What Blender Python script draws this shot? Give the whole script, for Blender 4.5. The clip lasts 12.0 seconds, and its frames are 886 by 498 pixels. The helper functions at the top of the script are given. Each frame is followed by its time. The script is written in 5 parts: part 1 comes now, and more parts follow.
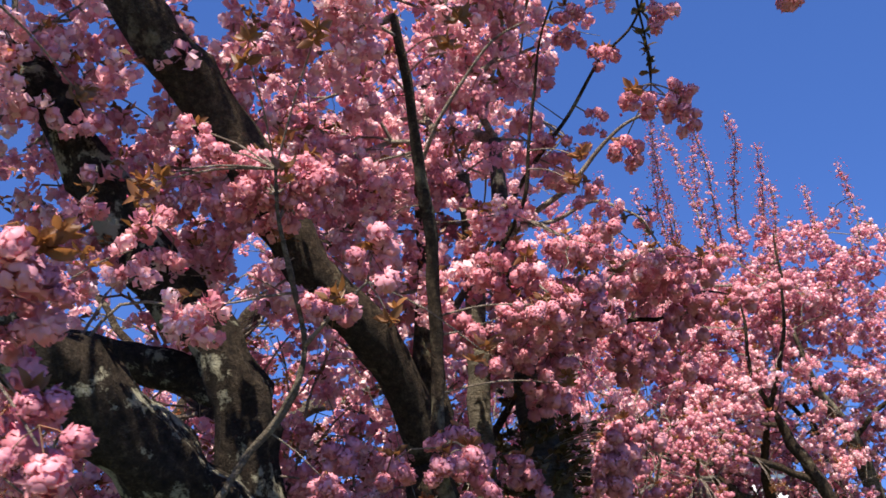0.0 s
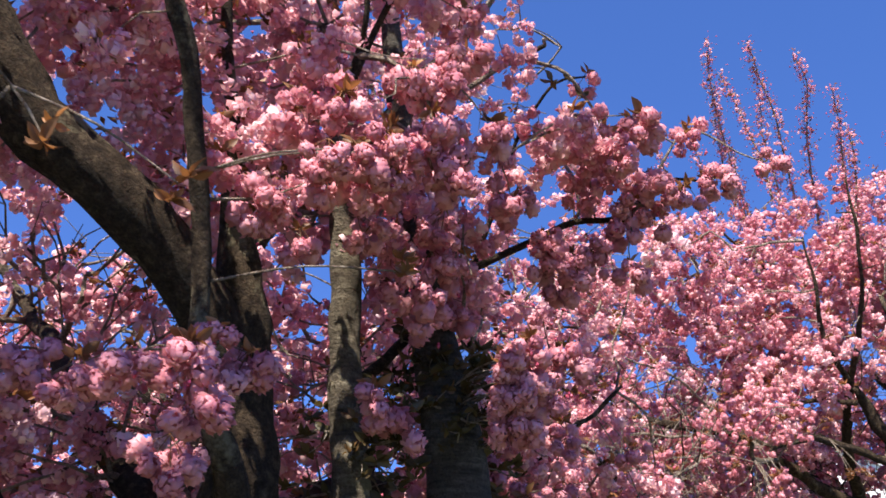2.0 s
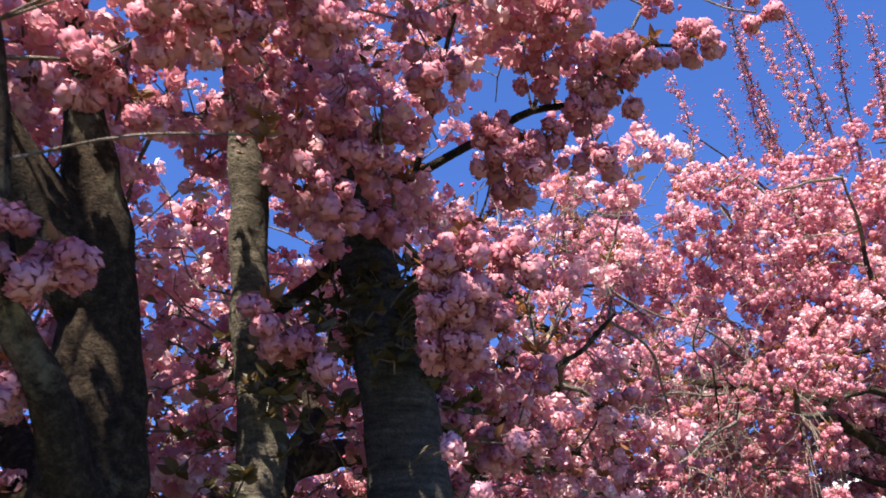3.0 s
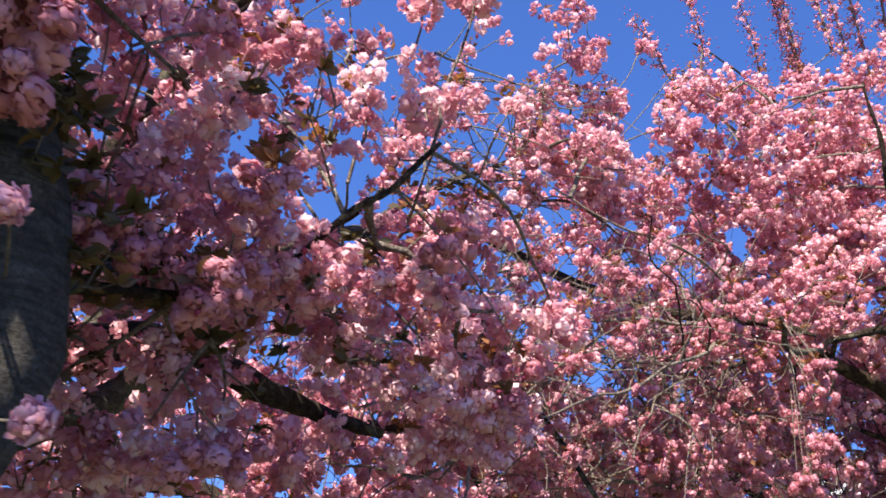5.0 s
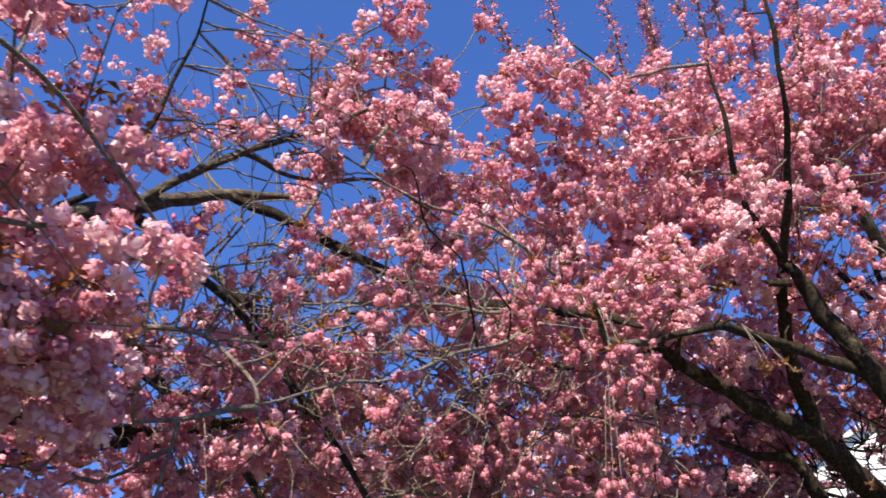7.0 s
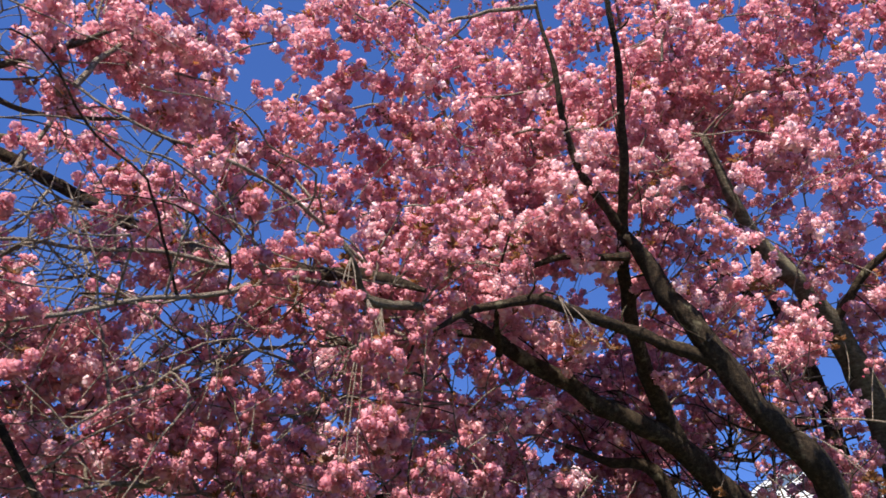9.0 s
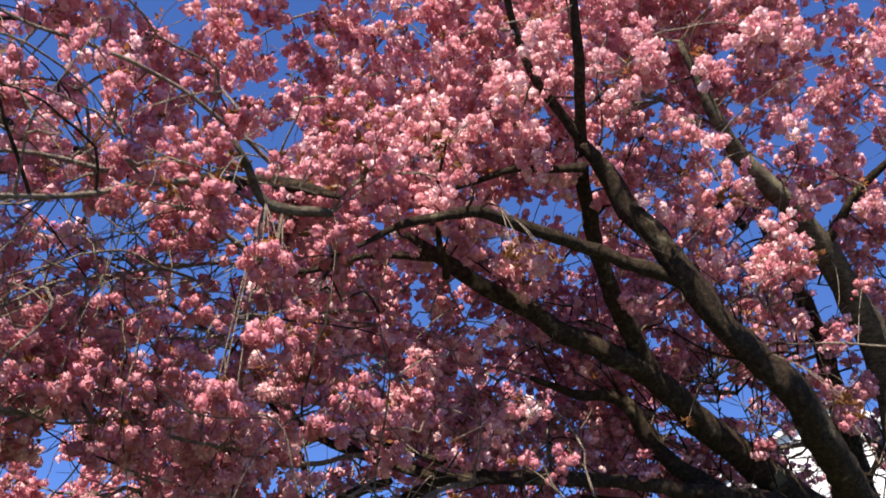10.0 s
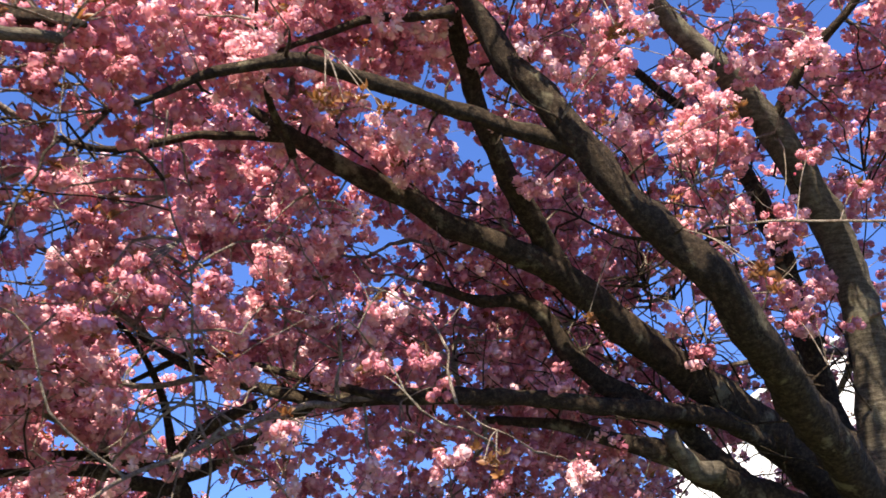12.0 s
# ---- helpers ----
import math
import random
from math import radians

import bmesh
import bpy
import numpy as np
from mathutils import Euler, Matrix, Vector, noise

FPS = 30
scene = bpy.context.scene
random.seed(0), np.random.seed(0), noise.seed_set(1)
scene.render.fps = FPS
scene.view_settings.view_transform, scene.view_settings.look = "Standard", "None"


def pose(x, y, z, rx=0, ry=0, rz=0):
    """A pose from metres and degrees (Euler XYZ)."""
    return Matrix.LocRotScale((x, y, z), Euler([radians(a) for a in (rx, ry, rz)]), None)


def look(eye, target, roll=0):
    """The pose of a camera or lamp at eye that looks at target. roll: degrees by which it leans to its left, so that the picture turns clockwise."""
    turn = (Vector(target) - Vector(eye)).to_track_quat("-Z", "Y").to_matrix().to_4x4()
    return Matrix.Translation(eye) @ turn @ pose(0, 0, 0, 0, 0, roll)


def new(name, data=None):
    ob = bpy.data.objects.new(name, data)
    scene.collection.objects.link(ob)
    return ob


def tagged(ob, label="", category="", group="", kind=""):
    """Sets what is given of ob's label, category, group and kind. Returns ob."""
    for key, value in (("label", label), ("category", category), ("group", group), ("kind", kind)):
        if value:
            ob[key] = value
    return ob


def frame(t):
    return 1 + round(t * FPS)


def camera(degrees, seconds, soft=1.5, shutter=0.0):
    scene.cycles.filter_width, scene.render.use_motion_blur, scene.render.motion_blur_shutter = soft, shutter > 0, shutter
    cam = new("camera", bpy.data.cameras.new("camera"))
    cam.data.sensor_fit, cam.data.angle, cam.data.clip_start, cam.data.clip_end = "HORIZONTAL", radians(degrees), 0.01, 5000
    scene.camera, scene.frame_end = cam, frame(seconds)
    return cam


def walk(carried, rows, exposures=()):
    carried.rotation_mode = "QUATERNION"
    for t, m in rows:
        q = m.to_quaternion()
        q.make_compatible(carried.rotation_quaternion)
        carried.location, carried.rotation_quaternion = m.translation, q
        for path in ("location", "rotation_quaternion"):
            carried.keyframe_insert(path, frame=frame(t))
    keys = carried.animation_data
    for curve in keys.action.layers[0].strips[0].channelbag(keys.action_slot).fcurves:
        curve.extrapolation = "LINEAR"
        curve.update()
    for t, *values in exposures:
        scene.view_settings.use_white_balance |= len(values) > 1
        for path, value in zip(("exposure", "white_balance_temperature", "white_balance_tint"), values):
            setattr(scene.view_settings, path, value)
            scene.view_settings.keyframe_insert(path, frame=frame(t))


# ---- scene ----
PATH = [
    (0, (-0.102, -0.212, 1.633), (-0.044, 1.584, 2.511), -0.8),
    (0.5, (0.108, 0.04, 1.648), (0.092, 1.83, 2.54), 0.4),
    (1, (0.313, 0.303, 1.654), (0.277, 2.086, 2.559), 0.3),
    (1.5, (0.514, 0.569, 1.67), (0.448, 2.349, 2.579), 0.3),
    (2, (0.694, 0.852, 1.68), (0.524, 2.637, 2.566), 1.0),
    (2.5, (0.83, 1.161, 1.657), (0.603, 2.934, 2.555), -0.4),
    (2.7, (0.879, 1.28, 1.651), (0.633, 3.053, 2.544), -1.0),
    (4.3, (1.31, 2.159, 1.649), (0.915, 3.927, 2.497), 0.3),
    (4.5, (1.372, 2.257, 1.65), (0.969, 4.029, 2.486), 0.7),
    (5, (1.531, 2.494, 1.644), (1.13, 4.275, 2.46), 1.8),
    (5.5, (1.684, 2.729, 1.637), (1.318, 4.511, 2.468), 0.8),
    (6, (1.849, 2.936, 1.65), (1.489, 4.719, 2.481), 0.6),
    (6.5, (2.023, 3.149, 1.665), (1.685, 4.925, 2.52), 1.4),
    (7, (2.194, 3.386, 1.671), (1.938, 5.16, 2.558), 0.2),
    (7.5, (2.368, 3.629, 1.675), (2.188, 5.42, 2.546), -0.2),
    (7.7, (2.449, 3.732, 1.675), (2.291, 5.52, 2.557), 0.0),
    (9.3, (3.187, 4.577, 1.662), (3.014, 6.321, 2.625), -0.3),
    (9.5, (3.267, 4.682, 1.663), (3.088, 6.434, 2.611), -0.4),
    (10, (3.442, 4.948, 1.672), (3.219, 6.734, 2.544), -0.3),
    (10.5, (3.601, 5.204, 1.674), (3.314, 7.036, 2.423), -0.7),
    (11, (3.733, 5.443, 1.661), (3.435, 7.259, 2.443), -1.1),
    (11.5, (3.877, 5.696, 1.657), (3.601, 7.502, 2.471), -2.0),
    (12, (4.037, 5.966, 1.66), (3.786, 7.785, 2.453), -2.1),
]
EXPOSURES = [(0, 1.25, 6750, 10), (1.0, 1.27, 6650, 10), (2.5, 1.5, 6650, 10), (4.5, 1.52, 6550, 10), (6.0, 1.38, 6600, 10), (7.5, 1.19, 6650, 10), (9.5, 1.11, 6700, 10), (10.5, 1.24, 7250, 10), (11.3, 1.56, 7350, 10), (12, 1.72, 7200, 10)]
cam = camera(51.8, 12.0, soft=1.6, shutter=0.2)
walk(cam, [(t, look(eye, target, roll)) for t, eye, target, roll in PATH], EXPOSURES)

# ---- world, sun, exposure ----
SUN_FROM = Vector((-0.12, -0.62, 0.77)).normalized()
sun_data = bpy.data.lights.new("sun", "SUN")
sun_data.energy, sun_data.angle, sun_data.color = 4.6, radians(0.55), (1.0, 0.945, 0.86)
sun = new("sun", sun_data)
sun.matrix_world = look(SUN_FROM * 60, (0, 0, 0))
world = bpy.data.worlds.new("world")
scene.world = world
world.use_nodes = True
wn = world.node_tree
sky = wn.nodes.new("ShaderNodeTexSky")
sky.sky_type, sky.sun_disc = "NISHITA", False
sky.sun_elevation = math.asin(SUN_FROM.z)
sky.sun_rotation = math.atan2(SUN_FROM.x, SUN_FROM.y)
sky.altitude = 2600
sky.air_density, sky.dust_density, sky.ozone_density = 0.8, 0.0, 2.6
deep = wn.nodes.new("ShaderNodeHueSaturation")
deep.inputs["Hue"].default_value, deep.inputs["Saturation"].default_value = 0.513, 1.2
# clear air down to the treetops: the haze near the horizon is thin
sky_way, lift, unit = wn.nodes.new("ShaderNodeTexCoord"), wn.nodes.new("ShaderNodeVectorMath"), wn.nodes.new("ShaderNodeVectorMath")
lift.inputs[1].default_value, unit.operation = (0, 0, 0.2), "NORMALIZE"
wn.links.new(sky_way.outputs["Generated"], lift.inputs[0])
wn.links.new(lift.outputs[0], unit.inputs[0])
wn.links.new(unit.outputs[0], sky.inputs[0])
wn.links.new(sky.outputs[0], deep.inputs["Color"])
wn.links.new(deep.outputs[0], wn.nodes["Background"].inputs[0])
wn.nodes["Background"].inputs[1].default_value = 0.15


# ---- materials ----
def material(name):
    m = bpy.data.materials.new(name)
    m.use_nodes = True
    nt = m.node_tree
    return m, nt, nt.nodes["Principled BSDF"], nt.nodes["Material Output"]


def noise_node(nt, scale, detail=4.0, rough=0.6, stretch=None):
    n = nt.nodes.new("ShaderNodeTexNoise")
    n.inputs["Scale"].default_value, n.inputs["Detail"].default_value, n.inputs["Roughness"].default_value = scale, detail, rough
    co = nt.nodes.new("ShaderNodeTexCoord")
    if stretch:
        mp = nt.nodes.new("ShaderNodeMapping")
        mp.inputs["Scale"].default_value = stretch
        nt.links.new(co.outputs["Object"], mp.inputs[0])
        nt.links.new(mp.outputs[0], n.inputs["Vector"])
    else:
        nt.links.new(co.outputs["Object"], n.inputs["Vector"])
    return n


def ramp(nt, source, *stops):
    r = nt.nodes.new("ShaderNodeValToRGB")
    el = r.color_ramp.elements
    while len(el) < len(stops):
        el.new(0.5)
    for e, (at, colour) in zip(el, stops):
        e.position, e.color = at, (*colour, 1)
    nt.links.new(source, r.inputs[0])
    return r


def mixed(nt, fac, a, b):
    n = nt.nodes.new("ShaderNodeMix")
    n.data_type = "RGBA"
    for sock, v in ((n.inputs[0], fac), (n.inputs[6], a), (n.inputs[7], b)):
        if isinstance(v, (int, float)):
            sock.default_value = v
        elif isinstance(v, tuple):
            sock.default_value = (*v, 1)
        else:
            nt.links.new(v, sock)
    return n.outputs[2]


def bark_material(name, dark, mid, pale, lichen, rings=0.0, patches=(0.57, 0.65, 0.5)):
    """Rough cherry bark: broad mottling, fine cracked grain, lichen flecks; rings: a share of level bands."""
    m, nt, bsdf, _ = material(name)
    broad = noise_node(nt, 4.5, 6, 0.72)
    grain = noise_node(nt, 34, 6, 0.72)
    fine = noise_node(nt, 140, 4, 0.7)
    bands = noise_node(nt, 22, 3, 0.6, (0.5, 0.5, 3.0))
    height = mixed(nt, rings, grain.outputs[0], bands.outputs[0])
    base = ramp(nt, height, (0.34, dark), (0.52, mid), (0.7, pale)).outputs[0]
    base = mixed(nt, ramp(nt, fine.outputs[0], (0.45, (0, 0, 0)), (0.62, (0.6, 0.6, 0.6))).outputs[0], base, dark)
    spots = ramp(nt, broad.outputs[0], (patches[0], (0, 0, 0)), (patches[1], (patches[2],) * 3)).outputs[0]
    base = mixed(nt, spots, base, lichen)
    nt.links.new(base, bsdf.inputs["Base Color"])
    bsdf.inputs["Roughness"].default_value = 0.95
    bsdf.inputs["Specular IOR Level"].default_value = 0.2
    bump = nt.nodes.new("ShaderNodeBump")
    bump.inputs["Strength"].default_value, bump.inputs["Distance"].default_value = 1.0, 0.03
    add = nt.nodes.new("ShaderNodeMath")
    nt.links.new(height, add.inputs[0])
    nt.links.new(fine.outputs[0], add.inputs[1])
    nt.links.new(add.outputs[0], bump.inputs["Height"])
    nt.links.new(bump.outputs[0], bsdf.inputs["Normal"])
    return m


def petal_material(name, stops, through_share, tint):
    """Thin petals: light comes back from them and passes through them."""
    m, nt, bsdf, out = material(name)
    nt.nodes.remove(bsdf)
    geo = nt.nodes.new("ShaderNodeNewGeometry")
    patch = noise_node(nt, 2.2, 2)
    add = nt.nodes.new("ShaderNodeMath")
    add.operation = "MULTIPLY_ADD"
    add.inputs[1].default_value, add.inputs[2].default_value = 0.9, -0.41
    nt.links.new(patch.outputs[0], add.inputs[0])
    mean = nt.nodes.new("ShaderNodeMath")
    mean.operation = "MULTIPLY_ADD"
    mean.inputs[1].default_value = 0.8
    nt.links.new(geo.outputs["Random Per Island"], mean.inputs[0])
    nt.links.new(add.outputs[0], mean.inputs[2])
    own = nt.nodes.new("ShaderNodeObjectInfo")
    more = nt.nodes.new("ShaderNodeMath")
    more.operation = "MULTIPLY_ADD"
    more.inputs[1].default_value, more.inputs[2].default_value = 0.3, -0.15
    nt.links.new(own.outputs["Random"], more.inputs[0])
    both = nt.nodes.new("ShaderNodeMath")
    nt.links.new(mean.outputs[0], both.inputs[0])
    nt.links.new(more.outputs[0], both.inputs[1])
    mean = both
    colour = ramp(nt, mean.outputs[0], *stops).outputs[0]
    d, tr, gl = (nt.nodes.new("ShaderNodeBsdf" + k) for k in ("Diffuse", "Translucent", "Glossy"))
    nt.links.new(colour, d.inputs[0])
    nt.links.new(mixed(nt, 0.5, colour, tint), tr.inputs[0])
    gl.inputs["Roughness"].default_value = 0.5
    mix, mix2 = nt.nodes.new("ShaderNodeMixShader"), nt.nodes.new("ShaderNodeMixShader")
    mix.inputs[0].default_value, mix2.inputs[0].default_value = through_share, 0.03
    nt.links.new(d.outputs[0], mix.inputs[1])
    nt.links.new(tr.outputs[0], mix.inputs[2])
    nt.links.new(mix.outputs[0], mix2.inputs[1])
    nt.links.new(gl.outputs[0], mix2.inputs[2])
    nt.links.new(mix2.outputs[0], out.inputs[0])
    return m


BARK = bark_material("cherry bark", (0.019, 0.012, 0.0075), (0.066, 0.044, 0.027), (0.165, 0.118, 0.075), (0.4, 0.35, 0.22))
BARK_LICHEN = bark_material("lichen-covered cherry bark", (0.013, 0.0085, 0.0055), (0.042, 0.029, 0.019), (0.115, 0.085, 0.056), (0.44, 0.41, 0.29), patches=(0.54, 0.585, 0.95))
BARK_RINGED = bark_material("smooth ringed cherry bark", (0.04, 0.034, 0.028), (0.12, 0.104, 0.084), (0.22, 0.195, 0.16), (0.32, 0.29, 0.2), 0.6, (0.6, 0.68, 0.3))
# paler copy of the bark: grey limbs, with sunlight put into the colour
BARK_GREY_LIT = bark_material("grey and sunlit cherry bark", (0.052, 0.04, 0.028), (0.18, 0.146, 0.104), (0.38, 0.325, 0.24), (0.4, 0.36, 0.23), 0.55)
TWIG = bark_material("twig bark", (0.14, 0.1, 0.074), (0.38, 0.3, 0.23), (0.62, 0.53, 0.44), (0.45, 0.4, 0.3))
PETAL_STOPS = [(0.0, (0.5, 0.145, 0.195)), (0.3, (0.755, 0.325, 0.375)), (0.65, (0.885, 0.525, 0.55)), (0.97, (0.94, 0.71, 0.73))]
PETAL = petal_material("cherry petals", PETAL_STOPS, 0.39, (0.83, 0.42, 0.46))
# paler pink petals, for the lone blossoms
PALE_PETAL = petal_material("pale cherry petals", [(0.1, (0.76, 0.39, 0.45)), (0.9, (0.88, 0.62, 0.65))], 0.38, (0.76, 0.4, 0.45))
BUD = petal_material("cherry buds", [(0.1, (0.42, 0.05, 0.1)), (0.9, (0.62, 0.16, 0.22))], 0.2, (0.6, 0.1, 0.15))
LEAF = petal_material("young cherry leaves", [(0.05, (0.07, 0.05, 0.02)), (0.35, (0.19, 0.085, 0.034)), (0.6, (0.32, 0.125, 0.048)), (0.95, (0.42, 0.19, 0.06))], 0.4, (0.46, 0.18, 0.05))

GRASS, nt, bsdf, _ = material("lawn")
g = mixed(nt, noise_node(nt, 0.6, 3).outputs[0], (0.035, 0.06, 0.018), (0.08, 0.1, 0.03))
nt.links.new(mixed(nt, ramp(nt, noise_node(nt, 30, 4).outputs[0], (0.55, (0, 0, 0)), (0.75, (1, 1, 1))).outputs[0], g, (0.5, 0.25, 0.3)), bsdf.inputs["Base Color"])
bsdf.inputs["Roughness"].default_value = 0.95
PLASTER, nt, bsdf, _ = material("white plaster")
nt.links.new(mixed(nt, noise_node(nt, 0.7, 5).outputs[0], (0.84, 0.83, 0.8), (0.74, 0.73, 0.71)), bsdf.inputs["Base Color"])
bsdf.inputs["Roughness"].default_value = 0.85
SLATE, nt, bsdf, _ = material("grey roof edge")
nt.links.new(mixed(nt, noise_node(nt, 3, 4).outputs[0], (0.5, 0.5, 0.5), (0.62, 0.62, 0.61)), bsdf.inputs["Base Color"])
PANE, nt, bsdf, _ = material("window glass")
bsdf.inputs["Base Color"].default_value, bsdf.inputs["Roughness"].default_value = (0.03, 0.035, 0.04, 1), 0.05


OLIVE = petal_material("olive cherry leaves", [(0.05, (0.03, 0.028, 0.012)), (0.5, (0.08, 0.056, 0.022)), (0.95, (0.17, 0.09, 0.034))], 0.25, (0.22, 0.14, 0.035))

# ---- mesh helpers ----
def raw_mesh(name, verts, tris=None, quads=None, slots=(), index=None, smooth=True):
    """A mesh from arrays of corners, triangles and quads; index: the material slot of each face."""
    me = bpy.data.meshes.new(name)
    tris = np.zeros((0, 3), int) if tris is None else tris
    quads = np.zeros((0, 4), int) if quads is None else quads
    nf = len(tris) + len(quads)
    loops = np.concatenate([tris.ravel(), quads.ravel()]).astype(np.int32)
    sizes = np.concatenate([np.full(len(tris), 3), np.full(len(quads), 4)]).astype(np.int32)
    starts = np.concatenate([[0], np.cumsum(sizes)[:-1]]).astype(np.int32)
    me.vertices.add(len(verts))
    me.vertices.foreach_set("co", np.ascontiguousarray(verts, np.float32).ravel())
    me.loops.add(len(loops))
    me.loops.foreach_set("vertex_index", loops)
    me.polygons.add(nf)
    me.polygons.foreach_set("loop_start", starts)
    me.polygons.foreach_set("use_smooth", np.full(nf, smooth))
    for s in slots:
        me.materials.append(s)
    if index is not None:
        me.polygons.foreach_set("material_index", np.asarray(index, np.int32))
    me.update(calc_edges=True)
    return me


def part(name, data, parent, label="", kind=""):
    """One mesh under a thing or a part; a bmesh comes with its material already in data."""
    ob = new(name, data)
    ob.parent = parent
    return tagged(ob, label, kind=kind)


def glide(points, step):
    """A smooth line through the points, with a place about every step metres."""
    p = np.asarray(points, float)
    p = np.concatenate([[2 * p[0] - p[1]], p, [2 * p[-1] - p[-2]]])
    out = []
    for a, b, c, d in zip(p[:-3], p[1:-2], p[2:-1], p[3:]):
        n = max(1, int(np.linalg.norm((c - b)[:3]) / step))
        t = (np.arange(n) / n)[:, None]
        out.append(0.5 * (2 * b + (c - a) * t + (2 * a - 5 * b + 4 * c - d) * t**2 + (3 * b - a - 3 * c + d) * t**3))
    return np.concatenate(out + [p[-2:-1]])


def tube(line, radii, sides, rough=0.0, seed=0):
    """The skin of a round limb along a line: corners and quads."""
    n = len(line)
    ahead = np.gradient(line, axis=0)
    ahead /= np.linalg.norm(ahead, axis=1)[:, None] + 1e-9
    side = np.cross(ahead[0], (0.3, 0.9, 0.2))
    rings = []
    turn = np.arange(sides) * 2 * np.pi / sides
    for k in range(n):
        side = side - ahead[k] * (side @ ahead[k])
        side /= np.linalg.norm(side) + 1e-9
        up = np.cross(ahead[k], side)
        r = np.full(sides, radii[k])
        if rough:
            for j, a in enumerate(turn):
                q = line[k] + radii[k] * (np.cos(a) * side + np.sin(a) * up)
                r[j] *= 1 + rough * (noise.noise(Vector(q * 9) + Vector((seed, 0, 0))) + 0.5 * noise.noise(Vector(q * 31)))
        rings.append(line[k] + r[:, None] * (np.cos(turn)[:, None] * side + np.sin(turn)[:, None] * up))
    verts = np.concatenate(rings + [line[:1], line[-1:]])
    k, j = np.meshgrid(np.arange(n - 1), np.arange(sides), indexing="ij")
    a, b = k * sides + j, k * sides + (j + 1) % sides
    quads = np.stack([a, b, b + sides, a + sides], -1).reshape(-1, 4)
    j = np.arange(sides)
    top, end = n * sides, (n - 1) * sides
    tris = np.concatenate([np.stack([np.full(sides, top), (j + 1) % sides, j], -1), np.stack([np.full(sides, top + 1), end + j, end + (j + 1) % sides], -1)])
    return verts, tris, quads



def thin_tubes(lines, radii, sides):
    """Many thin tubes in one go: corners and quads. lines: list of (n, 3) arrays."""
    vs, qs, base = [], [], 0
    turn = np.arange(sides) * 2 * np.pi / sides
    for line, r in zip(lines, radii):
        ahead = np.gradient(line, axis=0)
        ahead /= np.linalg.norm(ahead, axis=1)[:, None] + 1e-9
        side = np.cross(ahead, (0.31, 0.77, 0.55))
        side /= np.linalg.norm(side, axis=1)[:, None] + 1e-9
        up = np.cross(ahead, side)
        v = line[:, None] + r[:, None, None] * (np.cos(turn)[None, :, None] * side[:, None] + np.sin(turn)[None, :, None] * up[:, None])
        vs.append(v.reshape(-1, 3))
        k, j = np.meshgrid(np.arange(len(line) - 1), np.arange(sides), indexing="ij")
        a, b = base + k * sides + j, base + k * sides + (j + 1) % sides
        qs.append(np.stack([a, b, b + sides, a + sides], -1).reshape(-1, 4))
        base += len(line) * sides
    return np.concatenate(vs), np.concatenate(qs)


# ---- blossoms ----
def shell_petal(way, up, ball, high, wide, rows, cols, lift, ruffle, r):
    """One ruffled petal lying on a ball round the flower's heart: corners on a small rounded grid."""
    side = np.cross(up, way)
    out = []
    for i in range(rows + 1):
        a = 2 * i / rows - 1
        for j in range(cols + 1):
            b = 2 * j / cols - 1
            round_off = 1 - 0.24 * abs(a * b)
            p = way + up * math.tan(a * high * round_off) + side * math.tan(b * wide * round_off)
            p /= np.linalg.norm(p)
            edge = max(abs(a), abs(b))
            out.append(p * ball * (1 + lift * a + r.gauss(0, ruffle) * (0.35 + 0.65 * edge) - 0.1 * b * b))
    return out


def flower(count, rows, cols, high, wide, r, ball=0.0265, reach=2.5):
    """A double pompon flower, facing +z: ruffled petals over one another, all held at the heart."""
    verts, tris = [np.array((0, 0, -0.3 * ball))], []
    for k in range(count):
        polar = math.acos(1 - (1 - math.cos(reach)) * (k + 0.5) / count) + r.uniform(-0.16, 0.16)
        az = k * 2.39996 + r.uniform(-0.3, 0.3)
        way = np.array((math.sin(polar) * math.cos(az), math.sin(polar) * math.sin(az), math.cos(polar)))
        up = np.array((0, 0, 1.0)) + np.array([r.gauss(0, 0.45) for _ in range(3)])
        up -= way * (up @ way)
        up /= np.linalg.norm(up)
        base = len(verts)
        verts += shell_petal(way, up, ball * r.uniform(0.76, 1.07), high * r.uniform(0.85, 1.15), wide * r.uniform(0.85, 1.2), rows, cols, r.uniform(-0.05, 0.24), r.uniform(0.04, 0.1), r)
        for i in range(rows):
            for j in range(cols):
                a = base + i * (cols + 1) + j
                tris += [(a, a + 1, a + cols + 2), (a, a + cols + 2, a + cols + 1)]
        tris += [(0, base + j + 1, base + j) for j in range(cols)]
    return np.array(verts), np.array(tris)


NEAR_FLOWERS = [flower(42, 2, 1, 0.36, 0.27, random.Random(s), 0.0275) for s in range(6)]
MID_FLOWERS = [flower(18, 1, 1, 0.41, 0.38, random.Random(40 + s), 0.028) for s in range(6)]
FAR_FLOWERS = [flower(8, 1, 1, 0.6, 0.62, random.Random(20 + s), 0.029) for s in range(6)]


HERO_FLOWERS = [flower(70, 2, 2, 0.31, 0.25, random.Random(60 + s), 0.0275) for s in range(5)]


